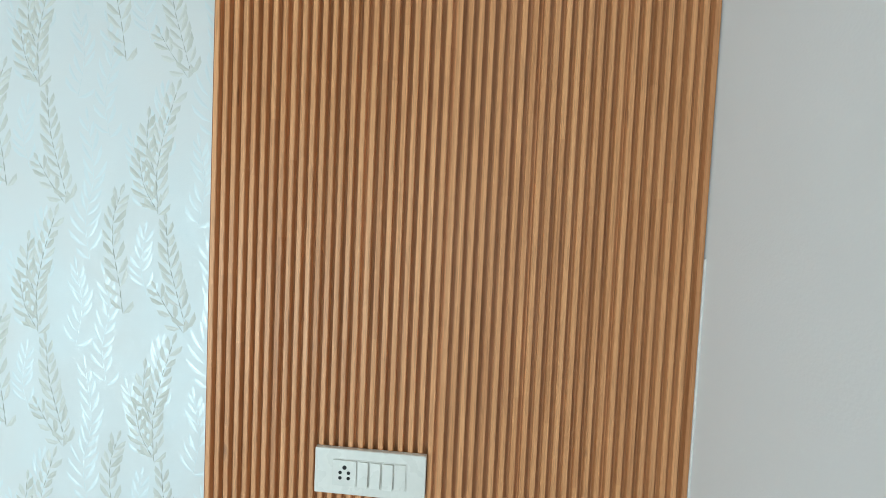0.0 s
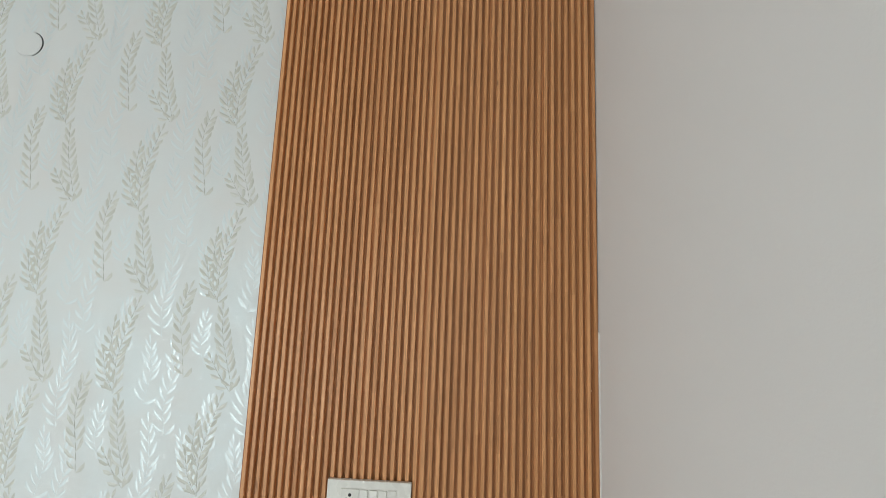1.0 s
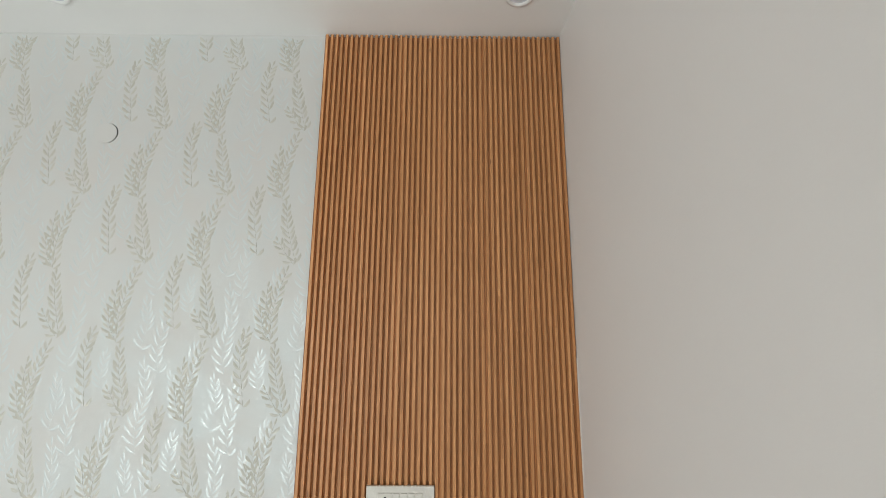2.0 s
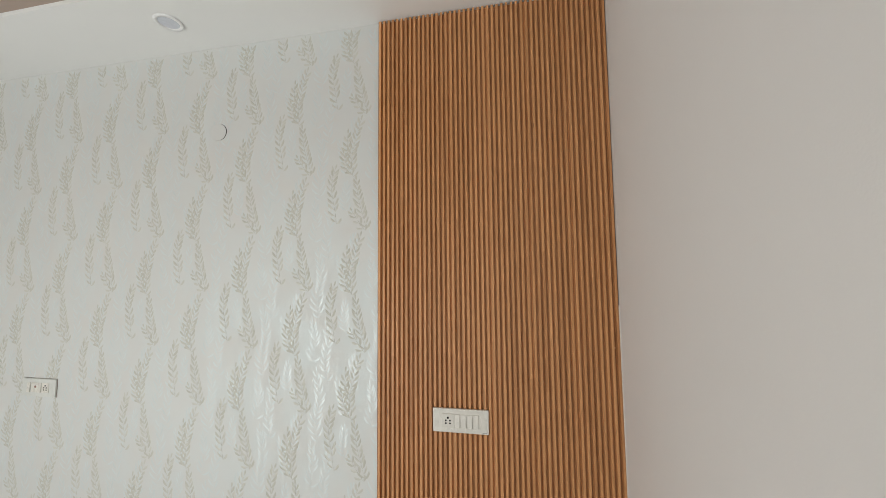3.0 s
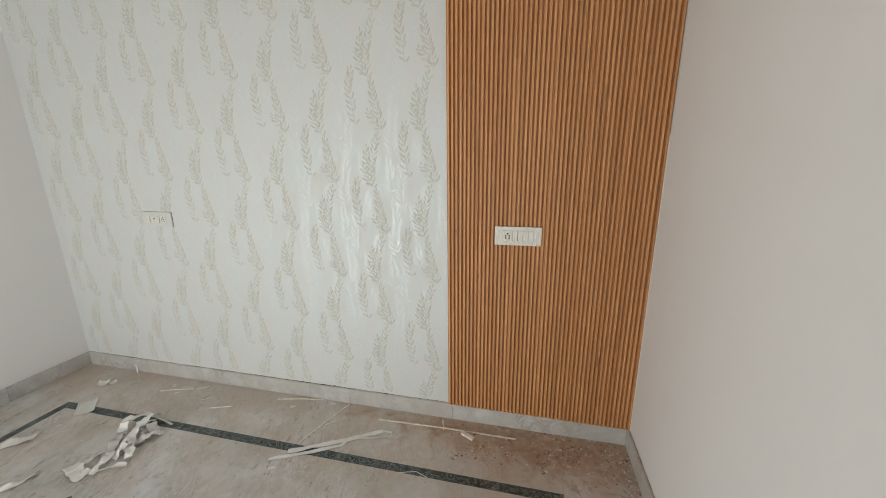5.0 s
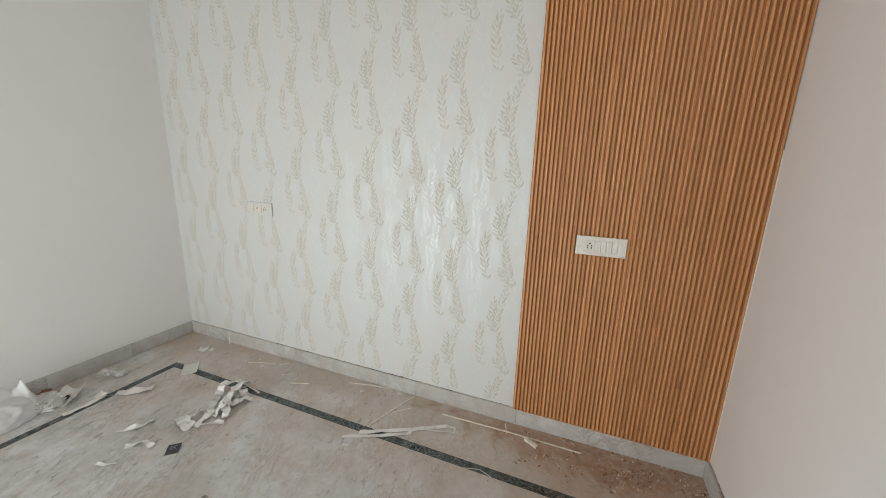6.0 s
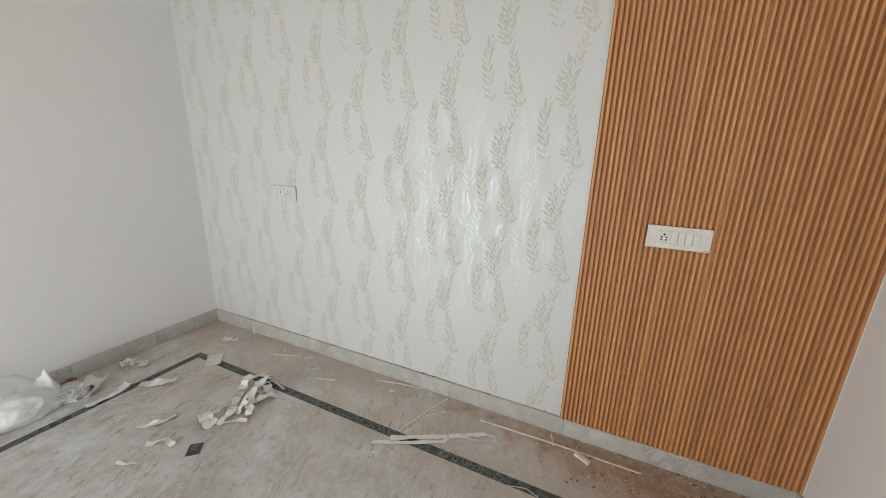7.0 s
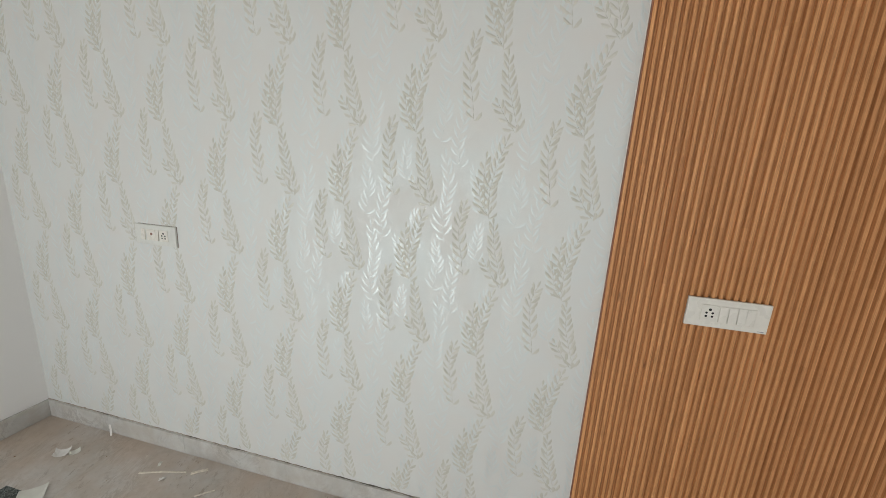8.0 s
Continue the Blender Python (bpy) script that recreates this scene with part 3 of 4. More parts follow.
hole = empty("wire_hole", HOLE[0], HOLE[1], CEIL)
tagged(hole, "rough dark drill hole in the ceiling with loose wires", "hole")
b = bmesh.new()
hv = [b.verts.new((HOLE[0] + 0.0145 * rng.uniform(0.8, 1.2) * math.cos(math.tau * k / 18), HOLE[1] + 0.0145 * rng.uniform(0.8, 1.2) * math.sin(math.tau * k / 18), CEIL - 0.0006)) for k in range(18)]
b.faces.new(hv)
shell(b, 0.0008)
on(hole, part("opening", b, DARK_HOLE))


def wire(pts, radius, material, name):
    c = bpy.data.curves.new(name, "CURVE")
    c.dimensions, c.bevel_depth, c.bevel_resolution = "3D", radius, 2
    s = c.splines.new("NURBS")
    s.points.add(len(pts) - 1)
    for p, q in zip(s.points, pts):
        p.co = (*q, 1)
    s.use_endpoint_u, s.order_u = True, 3
    c.materials.append(material)
    return new(name, c)


for k, mat_ in enumerate((PRINT_GREY, PLASTIC_GREY)):
    pts = [(HOLE[0] - 0.008 + 0.012 * k, HOLE[1] + 0.004, CEIL - 0.0008), (HOLE[0] + 0.004, HOLE[1] - 0.004 + 0.008 * k, CEIL - 0.012), (HOLE[0] + 0.012 - 0.01 * k, HOLE[1] - 0.008, CEIL - 0.008)]
    on(hole, wire(pts, 0.0016, mat_, "loose_wire"))

# ---- window in the east wall ----
wy0, wy1, wz0, wz1 = WIN
window = empty("window_1", 0, (wy0 + wy1) / 2, wz0)
tagged(window, "dark brown painted wooden casement window", "window", kind="structure")
FW = 0.036
for name, lo, hi in (("window_frame", (-0.012, wy1 - FW, wz0), (0.09, wy1, wz1)), ("window_frame", (-0.012, wy0, wz0), (0.09, wy0 + FW, wz1)),
                     ("window_frame", (-0.012, wy0 + FW, wz0), (0.09, wy1 - FW, wz0 + 0.036)), ("window_frame", (-0.012, wy0 + FW, wz1 - FW), (0.09, wy1 - FW, wz1))):
    on(window, part(name, block(lo, hi, 0.004, 2), BROWN))
mid = (wy0 + wy1) / 2
for a, c in ((wy1 - FW - 0.003, mid + 0.002), (mid - 0.002, wy0 + FW + 0.003)):
    sash = empty("sash", 0, (a + c) / 2, wz0)
    on(window, sash)
    bpy.context.view_layer.update()
    lo, hi = min(a, c), max(a, c)
    z0, z1 = wz0 + 0.039, wz1 - FW - 0.003
    S = 0.120
    for lo_, hi_ in (((-0.006, lo, z0), (0.032, lo + S, z1)), ((-0.006, hi - S, z0), (0.032, hi, z1)),
                     ((-0.005, lo + S, z0), (0.031, hi - S, z0 + S)), ((-0.005, lo + S, z1 - S), (0.031, hi - S, z1))):
        on(sash, part("sash_rail", block(lo_, hi_, 0.003, 2), BROWN))
    pane = on(sash, part("pane", block((0.010, lo + S - 0.006, z0 + S - 0.006), (0.015, hi - S + 0.006, z1 - S + 0.006)), GLASS))
    pane.visible_shadow = False
on(window, part("worn_edge", block((-0.0126, wy1 - FW - 0.0004, wz0 + 0.036), (-0.0116, wy1 - FW + 0.0008, wz1 - FW)), WORN, None, "paint worn pale along the frame edge"))
for z in (wz0 + 0.135, wz1 - 0.20):
    h = part("hinge", block((-0.0160, wy1 - FW - 0.005, z - 0.036), (-0.0115, wy1 - FW + 0.001, z + 0.036), 0.001, 1), HINGE, None, "brown-painted steel butt hinge")
    disc(bm := bmesh.new(), pose(-0.015, wy1 - FW - 0.0015, z - 0.036), 0.0032, 0.072, 14)
    on(window, h)
    on(window, part("hinge_pin", bm, HINGE))

# ---- loose things on the floor ----
def ribbon(bm, pts, wide, lift=0.004, curl=0.0, seed=0, thick=0.0006, flat=False, n=None):
    """A strip of paper or wood along pts (x, y, z), rippling a little."""
    r = random.Random(seed)
    p = [Vector(q) for q in pts]
    steps = n or max(6, int(sum((b_ - a_).length for a_, b_ in zip(p, p[1:])) / 0.012))
    pp = [p[0] * 2 - p[1], *p, p[-1] * 2 - p[-2]]
    rows = []
    ph = r.uniform(0, 6)
    for i in range(steps + 1):
        u = i / steps * (len(p) - 1)
        k = min(int(u), len(p) - 2)
        f = u - k
        at = p[k].lerp(p[k + 1], f)
        way = (pp[k + 2] - pp[k + 1]).normalized()
        if 0 < k and f < 0.5:
            way = way.lerp((pp[k + 1] - pp[k]).normalized(), 0.5 - f)
        side = Vector((-way.y, way.x, 0)).normalized() * wide / 2
        tilt = 0.0 if flat else curl * math.sin(ph + i * 0.55)
        rise = 0.0 if flat else lift * (0.5 + 0.5 * math.sin(ph * 2 + i * 0.8))
        base = Vector((at.x, at.y, at.z + rise))
        up = Vector((0, 0, abs(tilt)))
        j = wide * 0.05
        rows.append((bm.verts.new(base + side + (up if tilt > 0 else Vector()) + Vector((r.uniform(-j, j), r.uniform(-j, j), 0))),
                     bm.verts.new(base + Vector((0, 0, abs(tilt) * 0.25))),
                     bm.verts.new(base - side + (up if tilt <= 0 else Vector()) + Vector((r.uniform(-j, j), r.uniform(-j, j), 0)))))
    faces = []
    for a_, b_ in zip(rows, rows[1:]):
        for k in (0, 1):
            faces.append(bm.faces.new((a_[k], a_[k + 1], b_[k + 1], b_[k])))
    shell(bm, thick)
    return bm


def stick(a, b_, wide=0.009, thick=0.004, label="thin pale offcut of wooden edge strip on the floor"):
    a, b_ = Vector((*a, 0)), Vector((*b_, 0))
    length = (b_ - a).length
    bm_ = bmesh.new()
    box(bm_, (0, -wide * 0.38, 0), (length, wide * 0.38, thick), 0.0008, 1)
    bmesh.ops.bisect_plane(bm_, geom=bm_.verts[:] + bm_.edges[:] + bm_.faces[:], plane_co=(length / 2, 0, 0), plane_no=(1, 0, 0))
    for v in bm_.verts:
        v.co.y += 0.006 * math.sin(math.pi * v.co.x / length) * (1 if length > 0.2 else 0.2)
    ob = part("wood_offcut", bm_, TRIM_STICK)
    ob.matrix_world = pose(a.x, a.y, 0.0006, 0, 0, math.degrees(math.atan2(b_.y - a.y, b_.x - a.x)))
    return tagged(ob, label, "wood offcut", "wood offcuts on the floor")


stick((-2.000, -0.072), (-1.725, -0.016), 0.011)
stick((-1.661, -0.369), (-1.546, -0.024), 0.012)
stick((-1.597, -0.212), (-1.510, -0.130), 0.008)
stick((-1.322, -0.106), (-0.560, -0.092), 0.010, 0.005, "long thin pale wooden edge strip lying along the panel")
stick((-0.966, -0.034), (-0.944, -0.108), 0.010)
stick((-2.806, -0.165), (-2.610, -0.100), 0.010)
stick((-2.350, -0.235), (-2.230, -0.190), 0.010)
stick((-2.585, -0.100), (-2.530, -0.060), 0.018)
stick((-2.470, -0.190), (-2.410, -0.140), 0.008)
stub = stick((-0.842, -0.112), (-0.776, -0.146), 0.026, 0.013, "short stub of pale broken wood in brown dust")


def strip(pts, wide, material, lift, curl, seed, label, name="paper_strip", flat=False):
    ob = part(name, ribbon(bmesh.new(), [(*q, 0.0016) for q in pts], wide, lift, curl, seed, flat=flat), material)
    return tagged(ob, label, "paper strip", "paper strips on the floor")


strip([(-1.680, -0.425), (-1.415, -0.282), (-1.262, -0.186)], 0.026, WHITE_PAPER, 0.002, 0.003, 1, "long white torn paper strip across the border line")
strip([(-1.745, -0.488), (-1.590, -0.415), (-1.437, -0.330), (-1.410, -0.268)], 0.020, WHITE_PAPER, 0.002, 0.003, 2, "white torn paper strip across the border line")
strip([(-1.370, -0.262), (-1.245, -0.232), (-1.208, -0.218), (-1.215, -0.188), (-1.262, -0.186)], 0.010, CREAM_PAPER, 0.003, 0.003, 3, "thin curled pale backing strip")
strip([(-3.258, -0.985), (-3.246, -0.900), (-3.258, -0.790)], 0.032, WHITE_PAPER, 0.002, 0.003, 4, "white paper strip lying on the border line")
strip([(-3.215, -0.755), (-3.150, -0.700), (-3.075, -0.632)], 0.056, WHITE_PAPER, 0.005, 0.010, 5, "broad white torn paper strip on the marble floor")
strip([(-2.840, -0.945), (-2.785, -0.880), (-2.758, -0.810)], 0.026, WHITE_PAPER, 0.006, 0.012, 6, "small twisted white paper scrap")
strip([(-2.685, -0.985), (-2.628, -0.925), (-2.560, -0.932)], 0.026, WHITE_PAPER, 0.006, 0.010, 7, "small twisted white paper scrap")
strip([(-2.685, -1.100), (-2.640, -1.085), (-2.600, -1.062)], 0.014, WHITE_PAPER, 0.004, 0.005, 8, "small narrow white paper scrap")
strip([(-1.712, -0.534), (-1.680, -0.524)], 0.014, WHITE_PAPER, 0.001, 0.002, 9, "tiny white paper scrap")
strip([(-2.700, -0.345), (-2.440, -0.395)], 0.011, CREAM_PAPER, 0.004, 0.003, 10, "narrow cream paper strip beside the crumpled heap")

strip([(-1.090, -0.422), (-1.010, -0.398), (-0.950, -0.419)], 0.0035, CREAM_PAPER, 0.001, 0.0, 12, "thin white paper sliver on the green border line")
strip([(-1.885, -0.120), (-1.855, -0.112)], 0.020, CREAM_PAPER, 0.002, 0.004, 13, "tiny cream paper chip near the skirting")
strip([(-1.660, -0.045), (-1.630, -0.036)], 0.018, CREAM_PAPER, 0.002, 0.004, 14, "tiny cream paper chip near the skirting")
strip([(-2.760, -0.110), (-2.772, -0.085)], 0.012, CREAM_PAPER, 0.003, 0.004, 15, "tiny curled cream paper chip near the skirting")
strip([(-2.690, -0.165), (-2.668, -0.152)], 0.014, WHITE_PAPER, 0.002, 0.003, 16, "tiny white paper chip near the skirting")

strip([(-2.455, -0.262), (-2.430, -0.236), (-2.395, -0.212)], 0.006, BACK_PAPER, 0.001, 0.0, 17, "thin grey paper sliver near the skirting")
lean = part("paper_strip", ribbon(bmesh.new(), [(-3.165, -0.030, 0.0016), (-3.178, -0.020, 0.030), (-3.190, -0.0145, 0.050)], 0.008, 0.0, 0.0, 18, flat=True), WHITE_PAPER)
tagged(lean, "thin white paper strip leaning against the skirting", "paper strip", "paper strips on the floor")

# heap of crumpled strips
heap = empty("paper_strip_heap", -2.53, -0.55, 0)
tagged(heap, "heap of crumpled white wallpaper strips on the marble floor", "paper heap")
bpy.context.view_layer.update()
hr = random.Random(21)
RUNS = [((-2.655, -0.735), (-2.525, -0.768), 0.064, 0.012, 0.00), ((-2.510, -0.745), (-2.560, -0.620), 0.034, 0.020, 0.02), ((-2.560, -0.640), (-2.645, -0.500), 0.040, 0.030, 0.01),
        ((-2.640, -0.520), (-2.650, -0.350), 0.044, 0.050, -0.02), ((-2.600, -0.350), (-2.555, -0.600), 0.036, 0.070, 0.03), ((-2.560, -0.380), (-2.470, -0.600), 0.034, 0.060, -0.02),
        ((-2.555, -0.430), (-2.450, -0.480), 0.046, 0.045, 0.00), ((-2.525, -0.755), (-2.405, -0.660), 0.020, 0.010, -0.03), ((-2.500, -0.580), (-2.430, -0.460), 0.040, 0.030, 0.01),
        ((-2.540, -0.600), (-2.430, -0.640), 0.032, 0.030, 0.02), ((-2.600, -0.560), (-2.500, -0.500), 0.030, 0.050, 0.03), ((-2.500, -0.660), (-2.470, -0.520), 0.034, 0.040, -0.01),
        ((-2.535, -0.770), (-2.600, -0.640), 0.018, 0.015, -0.02), ((-2.600, -0.430), (-2.530, -0.480), 0.044, 0.050, 0.00)]
for k, (a, c, wide, high, bow) in enumerate(RUNS):
    pts = []
    for i in range(7):
        u = i / 6
        x, y = a[0] + (c[0] - a[0]) * u, a[1] + (c[1] - a[1]) * u
        s_ = bow * math.sin(math.pi * u)
        pts.append((x + s_ + hr.uniform(-0.006, 0.006), y + s_ + hr.uniform(-0.006, 0.006), 0.002 + high * math.sin(math.pi * u) * hr.uniform(0.6, 1.0)))
    on(heap, part("crumpled_strip", ribbon(bmesh.new(), pts, wide, 0.003, 0.010, 40 + k, n=24), WHITE_PAPER if k % 4 != 2 else BACK_PAPER))


def sheet(name, x, y, turn, sx, sy, material, label, category, curl=0.004, seed=0, thick=0.0008):
    r = random.Random(seed)
    b_ = bmesh.new()
    n = 8
    rows = [[b_.verts.new(((i / n - 0.5) * sx, (j / n - 0.5) * sy, 0.001 + curl * (abs(2 * i / n - 1) ** 3 * r.uniform(0.6, 1) + 0.5 * (j / n) ** 3))) for i in range(n + 1)] for j in range(n + 1)]
    for j in range(n):
        for i in range(n):
            b_.faces.new((rows[j][i], rows[j][i + 1], rows[j + 1][i + 1], rows[j + 1][i]))
    shell(b_, thick)
    ob = part(name, b_, material)
    ob.matrix_world = pose(x, y, 0.0012, 0, 0, turn)
    return tagged(ob, label, category)


sheet("paper_tag", -3.085, -0.392, 48, 0.090, 0.128, CREAM_PAPER, "square cream paper piece lying on the green border line", "paper piece", 0.008, 3)
sheet("paper_chip", -3.250, -0.182, 35, 0.058, 0.040, WHITE_PAPER, "small folded white paper scrap near the skirting", "paper scrap", 0.016, 5)
sheet("paper_chip", -3.205, -0.160, 60, 0.040, 0.030, CREAM_PAPER, "tiny cream paper scrap near the skirting", "paper scrap", 0.008, 6)
sheet("paper_chip", -3.270, -0.800, 20, 0.050, 0.050, WHITE_PAPER, "small white paper scrap on the border line", "paper scrap", 0.014, 7)

card = sheet("sample_card", -2.456, -0.898, 43, 0.056, 0.068, CARD_DARK, "small dark grey printed card on the marble floor", "card", 0.002, 8, 0.003)
for k in range(3):
    bar = part("printed_bar", block((-0.016, 0.012 - 0.011 * k, 0), (0.016 - 0.006 * (k % 2), 0.017 - 0.011 * k, 0.0004)), CARD_PRINT, card)
    bar.location = (0, 0, 0.0052)


def crumpled(name, x, y, sx, sy, sz, material, label, category, seed, turn=0, folds=1.0, detail=4, z0=0.0):
    """A crumpled soft thing: a pillow folded by sharp creases, flat underneath."""
    b_ = bmesh.new()
    bmesh.ops.create_icosphere(b_, subdivisions=detail, radius=1.0)
    shift = Vector((seed * 3.7, seed * 1.9, seed * 5.1))
    for v in b_.verts:
        d = v.co.normalized()
        k = 0.0
        for f, w in ((1.3, 0.34), (2.7, 0.20), (5.5, 0.10)):
            k += w * (1 - 2 * abs(noise.noise(d * f + shift)) * 2.2)
        q = d * (0.86 + folds * (k - 0.25))
        q.z = max(q.z, -0.35)
        v.co = Vector((q.x * sx, q.y * sy, (q.z + 0.35) / 1.35 * sz))
    ob = part(name, b_, material)
    ob.matrix_world = pose(x, y, z0 + 0.0012, 0, 0, turn)
    return tagged(ob, label, category)


bag = empty("plastic_bag", -3.45, -1.20, 0)
tagged(bag, "large crumpled white plastic bag against the skirting", "plastic bag")
bpy.context.view_layer.update()
body = crumpled("bag_body", -3.432, -1.160, 0.112, 0.178, 0.150, FILM, "", "", 2, 0, 0.11, 5)
for poly in body.data.polygons:
    poly.use_smooth = True
on(bag, body)
# the bag's loose mouth: a creased sheet drawn up into a point
b = bmesh.new()
n = 40
TOP = ((-1.385, 0.0), (-1.300, 0.115), (-1.215, 0.235), (-1.135, 0.215), (-1.085, 0.150), (-1.050, 0.165), (-1.032, 0.215), (-1.015, 0.120), (-0.980, 0.035))
rows = []
for j in range(n + 1):
    row = []
    for i in range(n + 1):
        u, v = i / n, j / n
        y = -1.385 + 0.405 * u
        top = next(p[1] + (q[1] - p[1]) * (y - p[0]) / (q[0] - p[0]) for p, q in zip(TOP, TOP[1:]) if y <= q[0] + 1e-6)
        h = top * v ** 0.75 + 0.022 * v * noise.noise(Vector((u * 4, v * 3, 3.1)))
        x = -3.365 - 0.035 * math.sin(math.pi * u) * (1 - v) - 0.13 * v + 0.030 * noise.noise(Vector((u * 3.4, v * 2.0, 1.7))) + 0.010 * abs(noise.noise(Vector((u * 7, v * 4, 8.2))))
        row.append(b.verts.new((max(x, -3.605), y, max(h, 0.0) + 0.002)))
    rows.append(row)
for j in range(n):
    for i in range(n):
        b.faces.new((rows[j][i], rows[j][i + 1], rows[j + 1][i + 1], rows[j + 1][i]))
shell(b, 0.0008)
on(bag, part("bag_mouth", b, FILM, None, "loose creased mouth of the bag drawn to a point", True))

crumpled("clear_wrapper", -3.43, -0.985, 0.085, 0.095, 0.085, CLEAR, "crumpled clear plastic wrapper beside the white bag", "wrapper", 5, 20, 0.5)
crumpled("brown_wrapper", -3.585, -0.930, 0.022, 0.048, 0.040, RUST, "small crumpled brown wrapper against the skirting", "wrapper", 7, 0, 0.8, 3)
sheet("foil_packet", -3.405, -0.895, 35, 0.10, 0.15, WHITE_PAPER, "torn white packet lying by the border line", "packet", 0.045, 11)
crumpled("dark_scrap", -3.405, -0.905, 0.014, 0.036, 0.018, CARD_DARK, "small dark scrap on the torn packet", "scrap", 9, 30, 0.8, 3, 0.012)
crumpled("clear_wrapper", -3.51, -0.665, 0.050, 0.060, 0.050, CLEAR, "small crumpled clear wrapper near the skirting", "wrapper", 11, 0, 0.9, 3)
crumpled("paper_ball", -3.425, -0.625, 0.040, 0.052, 0.036, BACK_PAPER, "small crumpled grey-white paper ball", "paper ball", 13, 0, 0.8, 3)
crumpled("dark_cloth", -3.36, -1.455, 0.15, 0.11, 0.060, CLOTH, "dark blue-black cloth lying by the plastic bag", "cloth", 15, 20, 0.28, 4)

for x, y, r_, mat_ in ((-2.056, -1.022, 0.010, STEEL),):
    b = bmesh.new()
    rows = [[b.verts.new((x + (r_ + 0.32 * r_ * math.cos(q)) * math.cos(p), y + (r_ + 0.32 * r_ * math.cos(q)) * math.sin(p), 0.0016 + 0.3 * r_ + 0.3 * r_ * math.sin(q)))
             for q in (math.tau * k / 6 for k in range(6))] for p in (math.tau * k / 16 for k in range(16))]
    for i in range(16):
        for k in range(6):
            b.faces.new((rows[i][k], rows[(i + 1) % 16][k], rows[(i + 1) % 16][(k + 1) % 6], rows[i][(k + 1) % 6]))
    tagged(part("washer", b, mat_, smooth=True), "small dull steel ring lying on the marble floor", "washer")

# crumbs of plaster and wood, thick under the panel
def crumbs(name, count, where, size, material, label, seed):
    r = random.Random(seed)
    verts, faces = [], []
    for _ in range(count):
        x, y = where(r)
        s = size * (0.22 + 0.78 * r.random() ** 4)
        i = len(verts)
        a = r.uniform(0, math.tau)
        thin, c, d = r.uniform(0.35, 0.9), math.cos(a), math.sin(a)
        for ring, h in ((1.0, 0.0004), (0.62, s * r.uniform(0.35, 0.7))):
            for k in range(6):
                t = k * math.tau / 6 + r.uniform(-0.35, 0.35)
                u, v = s * ring * math.cos(t) * r.uniform(0.65, 1.25), s * ring * math.sin(t) * thin * r.uniform(0.65, 1.25)
                verts.append((x + u * c - v * d, y + u * d + v * c, h * (1 if ring == 1.0 else r.uniform(0.7, 1.2))))
        faces += [(i + k, i + (k + 1) % 6, i + 6 + (k + 1) % 6, i + 6 + k) for k in range(6)]
        faces += [tuple(i + 6 + k for k in range(6)), tuple(i + 5 - k for k in range(6))]
    mesh = bpy.data.meshes.new(name)
    mesh.from_pydata(verts, [], faces)
    mesh.materials.append(material)
    ob = new(name, mesh)
    return tagged(ob, label, "debris", kind="stuff")


CLUSTERS = [(-0.02 - abs(rng.gauss(0, 0.40)), -0.02 - abs(rng.gauss(0, 0.13))) for _ in range(26)]


def under_panel(r):
    x, y = r.choice(CLUSTERS)
    k = r.choice((0.018, 0.05, 0.09))
    return (min(-0.016, x + r.gauss(0, k)), min(-0.016, y + r.gauss(0, k * 0.6)))


def along_right(r):
    return (-0.018 - abs(r.gauss(0, 0.06)), r.uniform(-0.75, -0.05))


def all_over(r):
    return (r.uniform(-3.5, -0.1), r.uniform(-2.0, -0.03))


crumbs("plaster_crumbs", 520, under_panel, 0.0066, CRUMB, "white plaster crumbs scattered in brown dust", 1)
crumbs("plaster_crumbs", 110, along_right, 0.0080, CRUMB, "white plaster crumbs along the skirting", 2)
crumbs("floor_crumbs", 150, all_over, 0.0055, CRUMB, "pale crumbs scattered over the marble floor", 3)
crumbs("wood_crumbs", 620, under_panel, 0.0072, CRUMB_DARK, "brown wood crumbs under the slat panel", 4)
crumbs("wood_crumbs", 200, all_over, 0.0055, CRUMB_DARK, "dark crumbs scattered over the marble floor", 5)


# ---- floor pieces ----
def lay(name, x, y, sx, sy, material, cache={}):
    key = (round(sx, 4), round(sy, 4), material.name)
    if key not in cache:
        cache[key] = piece_mesh(name, sx, sy, 0.02, 0.0003, material)
    ob = new(name, cache[key])
    ob.matrix_world = pose(x, y, 0)
    ob.parent = floor
    return ob


def row_along(name, start, end, piece, gap):
    """Starts and lengths of equal pieces between start and end."""
    n = max(1, round((end - start) / piece))
    step = (end - start) / n
    return [(start + i * step + gap / 2, step - gap) for i in range(n)]


GAP, LINE = 0.0003, 0.048
XL, XR, YN, YS = -3.262, -0.342, -0.370, -3.23       # outer edges of the green line
for x, sx in row_along("", -ROOM_W, 0, 0.605, GAP):
    lay("marble_slab", x, YN + GAP / 2, sx, -YN - GAP, MARBLE)
    lay("marble_slab", x, -ROOM_L + GAP / 2, sx, YS + ROOM_L - GAP, MARBLE)
for y, sy in row_along("", YS, YN, 0.60, GAP):
    lay("marble_slab", -ROOM_W + GAP / 2, y, XL + ROOM_W - GAP, sy, MARBLE)
    lay("marble_slab", XR + GAP / 2, y, -XR - GAP, sy, MARBLE)
for x, sx in row_along("", XL, XR, 0.49, GAP * 1.6):
    lay("green_line", x, YN - LINE + GAP / 2, sx, LINE - GAP, GREEN)
    lay("green_line", x, YS + GAP / 2, sx, LINE - GAP, GREEN)
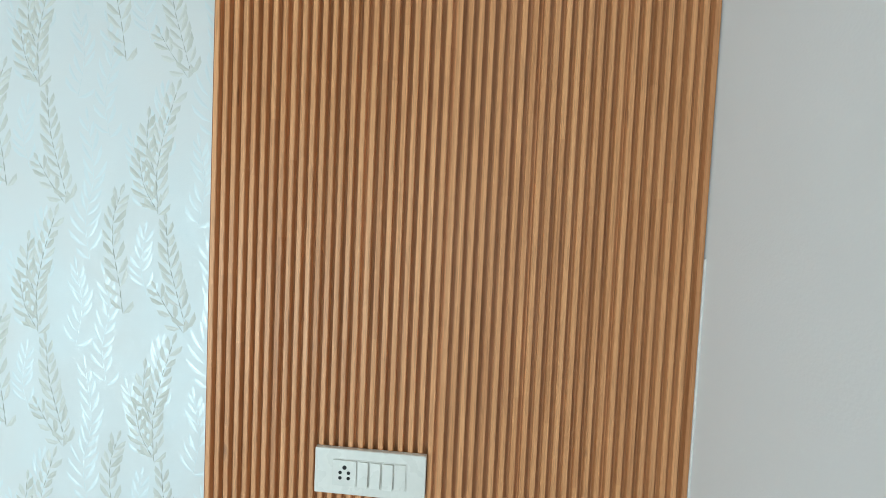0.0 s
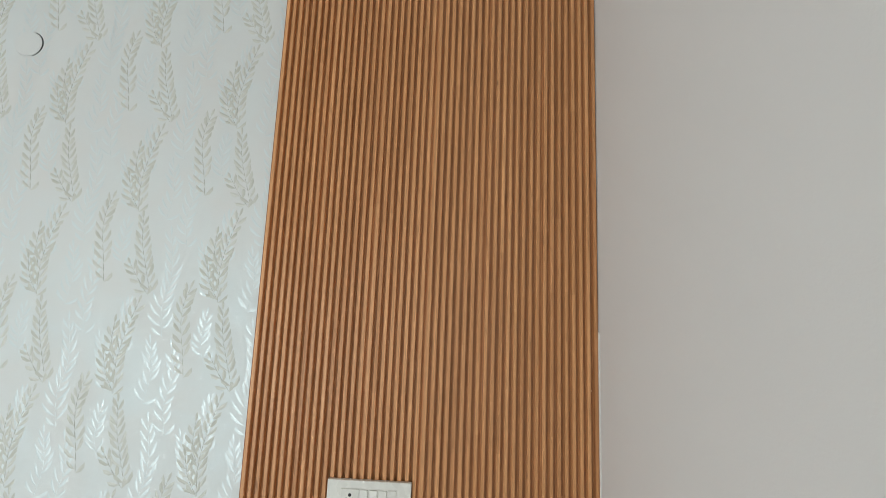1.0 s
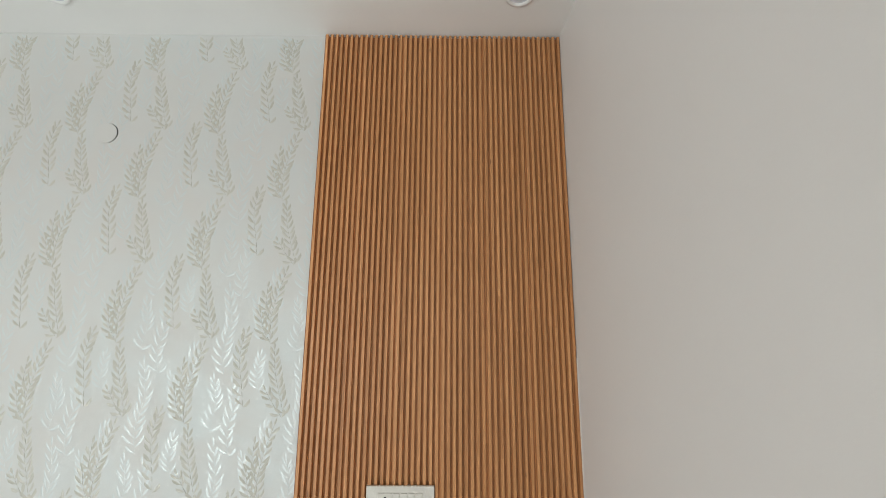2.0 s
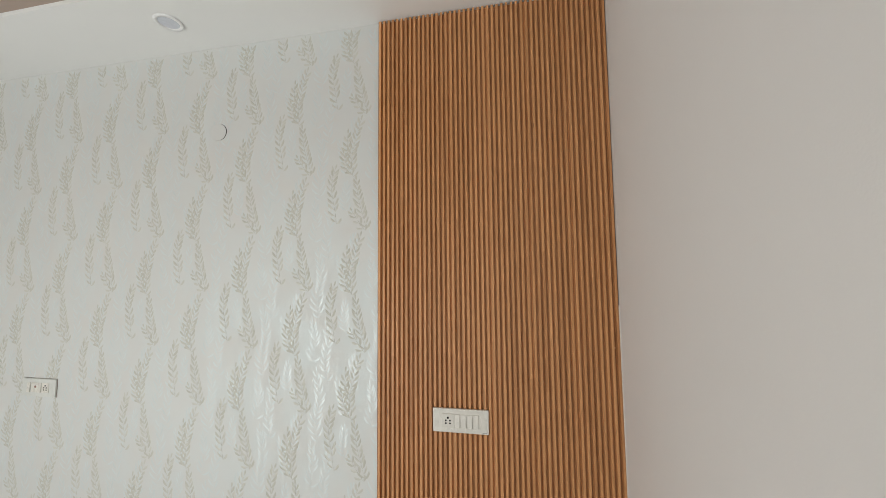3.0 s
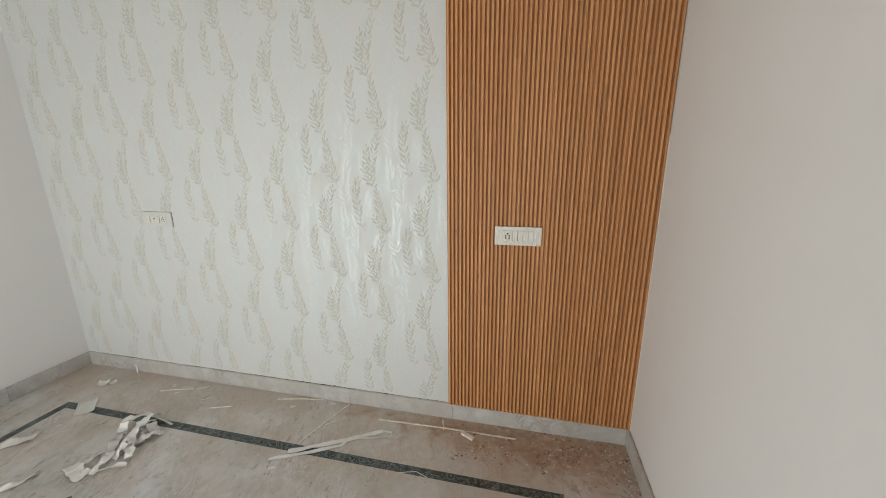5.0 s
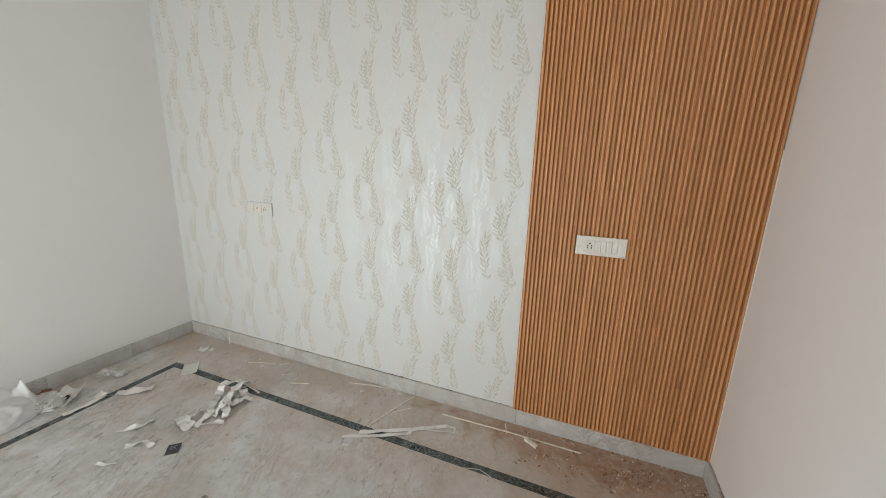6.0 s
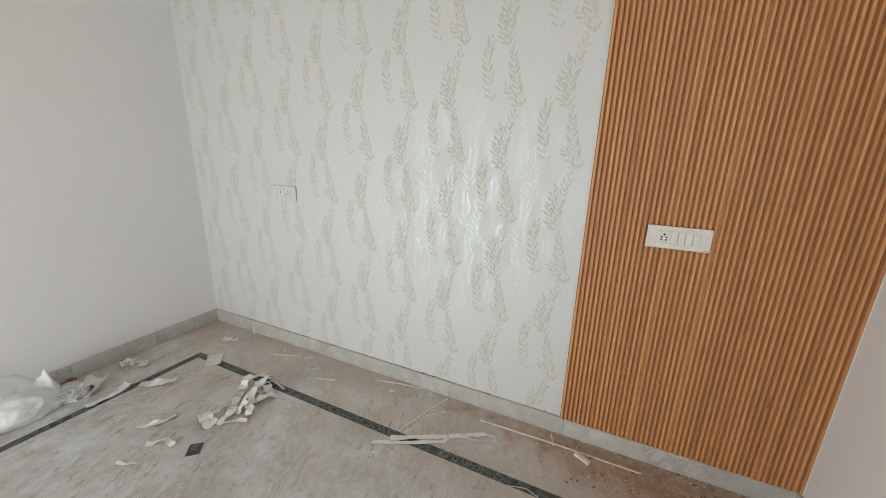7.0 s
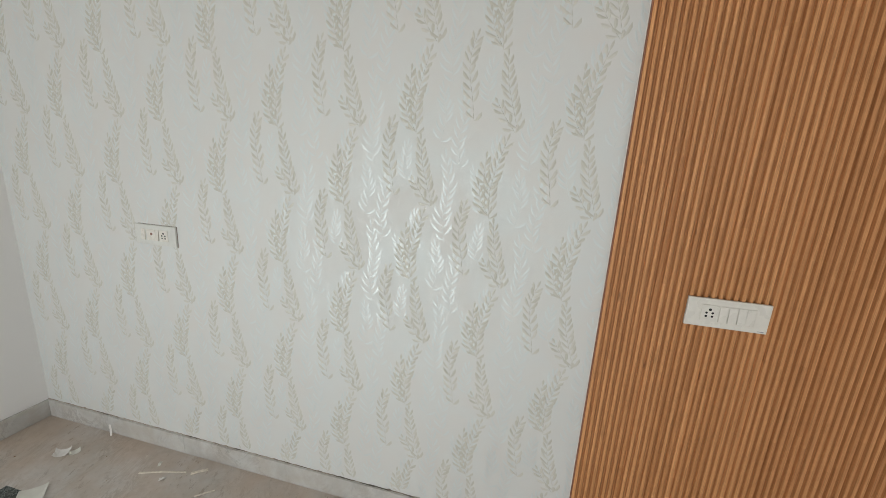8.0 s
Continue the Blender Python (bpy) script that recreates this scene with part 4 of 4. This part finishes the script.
for y, sy in row_along("", YS + LINE, YN - LINE, 0.49, GAP * 1.6):
    lay("green_line", XL + GAP / 2, y, LINE - GAP, sy, GREEN)
    lay("green_line", XR - LINE + GAP / 2, y, LINE - GAP, sy, GREEN)
for x, sx in row_along("", XL + LINE, XR - LINE, 0.94, GAP):
    for y, sy in row_along("", YS + LINE, YN - LINE, 0.70, GAP):
        lay("marble_slab", x, y, sx, sy, MARBLE)

# ---- skirting ----
def skirting(name, label, runs):
    base = empty(name, 0, 0, 0)
    tagged(base, label, "skirting", kind="structure")
    for lo, hi in runs:
        ob = part("skirting_tile", block(lo, hi, 0.0012, 1), SKIRT)
        ob.parent = base


SK_H, SK_D = 0.097, 0.0125
skirting("baseboard_north", "grey-white marble skirting tiles under the wallpaper and panel", [((x, -SK_D, 0.0004), (x + s, -0.0002, SK_H)) for x, s in row_along("", -ROOM_W + 0.013, -0.013, 0.90, 0.0008)])
skirting("baseboard_west", "grey-white marble skirting tiles along the plain wall", [((-ROOM_W + 0.0002, y, 0.0004), (-ROOM_W + SK_D, y + s, SK_H)) for y, s in row_along("", -ROOM_L, -0.0003, 0.45, 0.0012)])
skirting("baseboard_east", "grey-white marble skirting tiles along the plain wall", [((-SK_D, y, 0.0004), (-0.0002, y + s, SK_H)) for y, s in row_along("", -ROOM_L, -0.0003, 0.60, 0.0012)])


def mortar():
    """Patchy mortar, dark with dirt in places."""
    m = Nodes("mortar", 0.85)
    p = m.place()
    c = m.ramp(m.noise(p, 5.5, 6, 0.72), (0.36, (0.56, 0.53, 0.48)), (0.50, (0.36, 0.31, 0.26)), (0.60, (0.10, 0.085, 0.07)))
    m.colour(c).bump(m.noise(p, 120, 3), 0.001, 0.6)
    return m.mat


MORTAR = mortar()


# ragged mortar bead along the top of the skirting
def bead(name, label, length, m, seed):
    r = random.Random(seed)
    b_ = bmesh.new()
    n = int(length / 0.012)
    rows = []
    for i in range(n + 1):
        d, h = r.uniform(0.003, 0.0072), r.uniform(0.0006, 0.0032)
        if r.random() < 0.05:
            h += 0.004
        rows.append([b_.verts.new((i * length / n, -y, z)) for y, z in ((0.0014, -0.0002), (d, -0.0002), (d * 0.8, h * 0.7), (0.0014, h))])
    for a_, c_ in zip(rows, rows[1:]):
        for k in range(4):
            b_.faces.new((a_[k], a_[(k + 1) % 4], c_[(k + 1) % 4], c_[k]))
    b_.faces.new(rows[0])
    b_.faces.new(rows[-1][::-1])
    bmesh.ops.recalc_face_normals(b_, faces=b_.faces[:])
    ob = part(name, b_, MORTAR)
    ob.matrix_world = m
    return tagged(ob, label, "mortar", kind="structure")


bead("mortar_trim", "ragged dirty mortar line on top of the skirting", ROOM_W - 0.95, pose(-ROOM_W, 0, SK_H + 0.0006), 51)
bead("mortar_trim", "ragged dirty mortar line on top of the skirting", ROOM_L, pose(0, 0, SK_H + 0.0006, 0, 0, -90), 52)
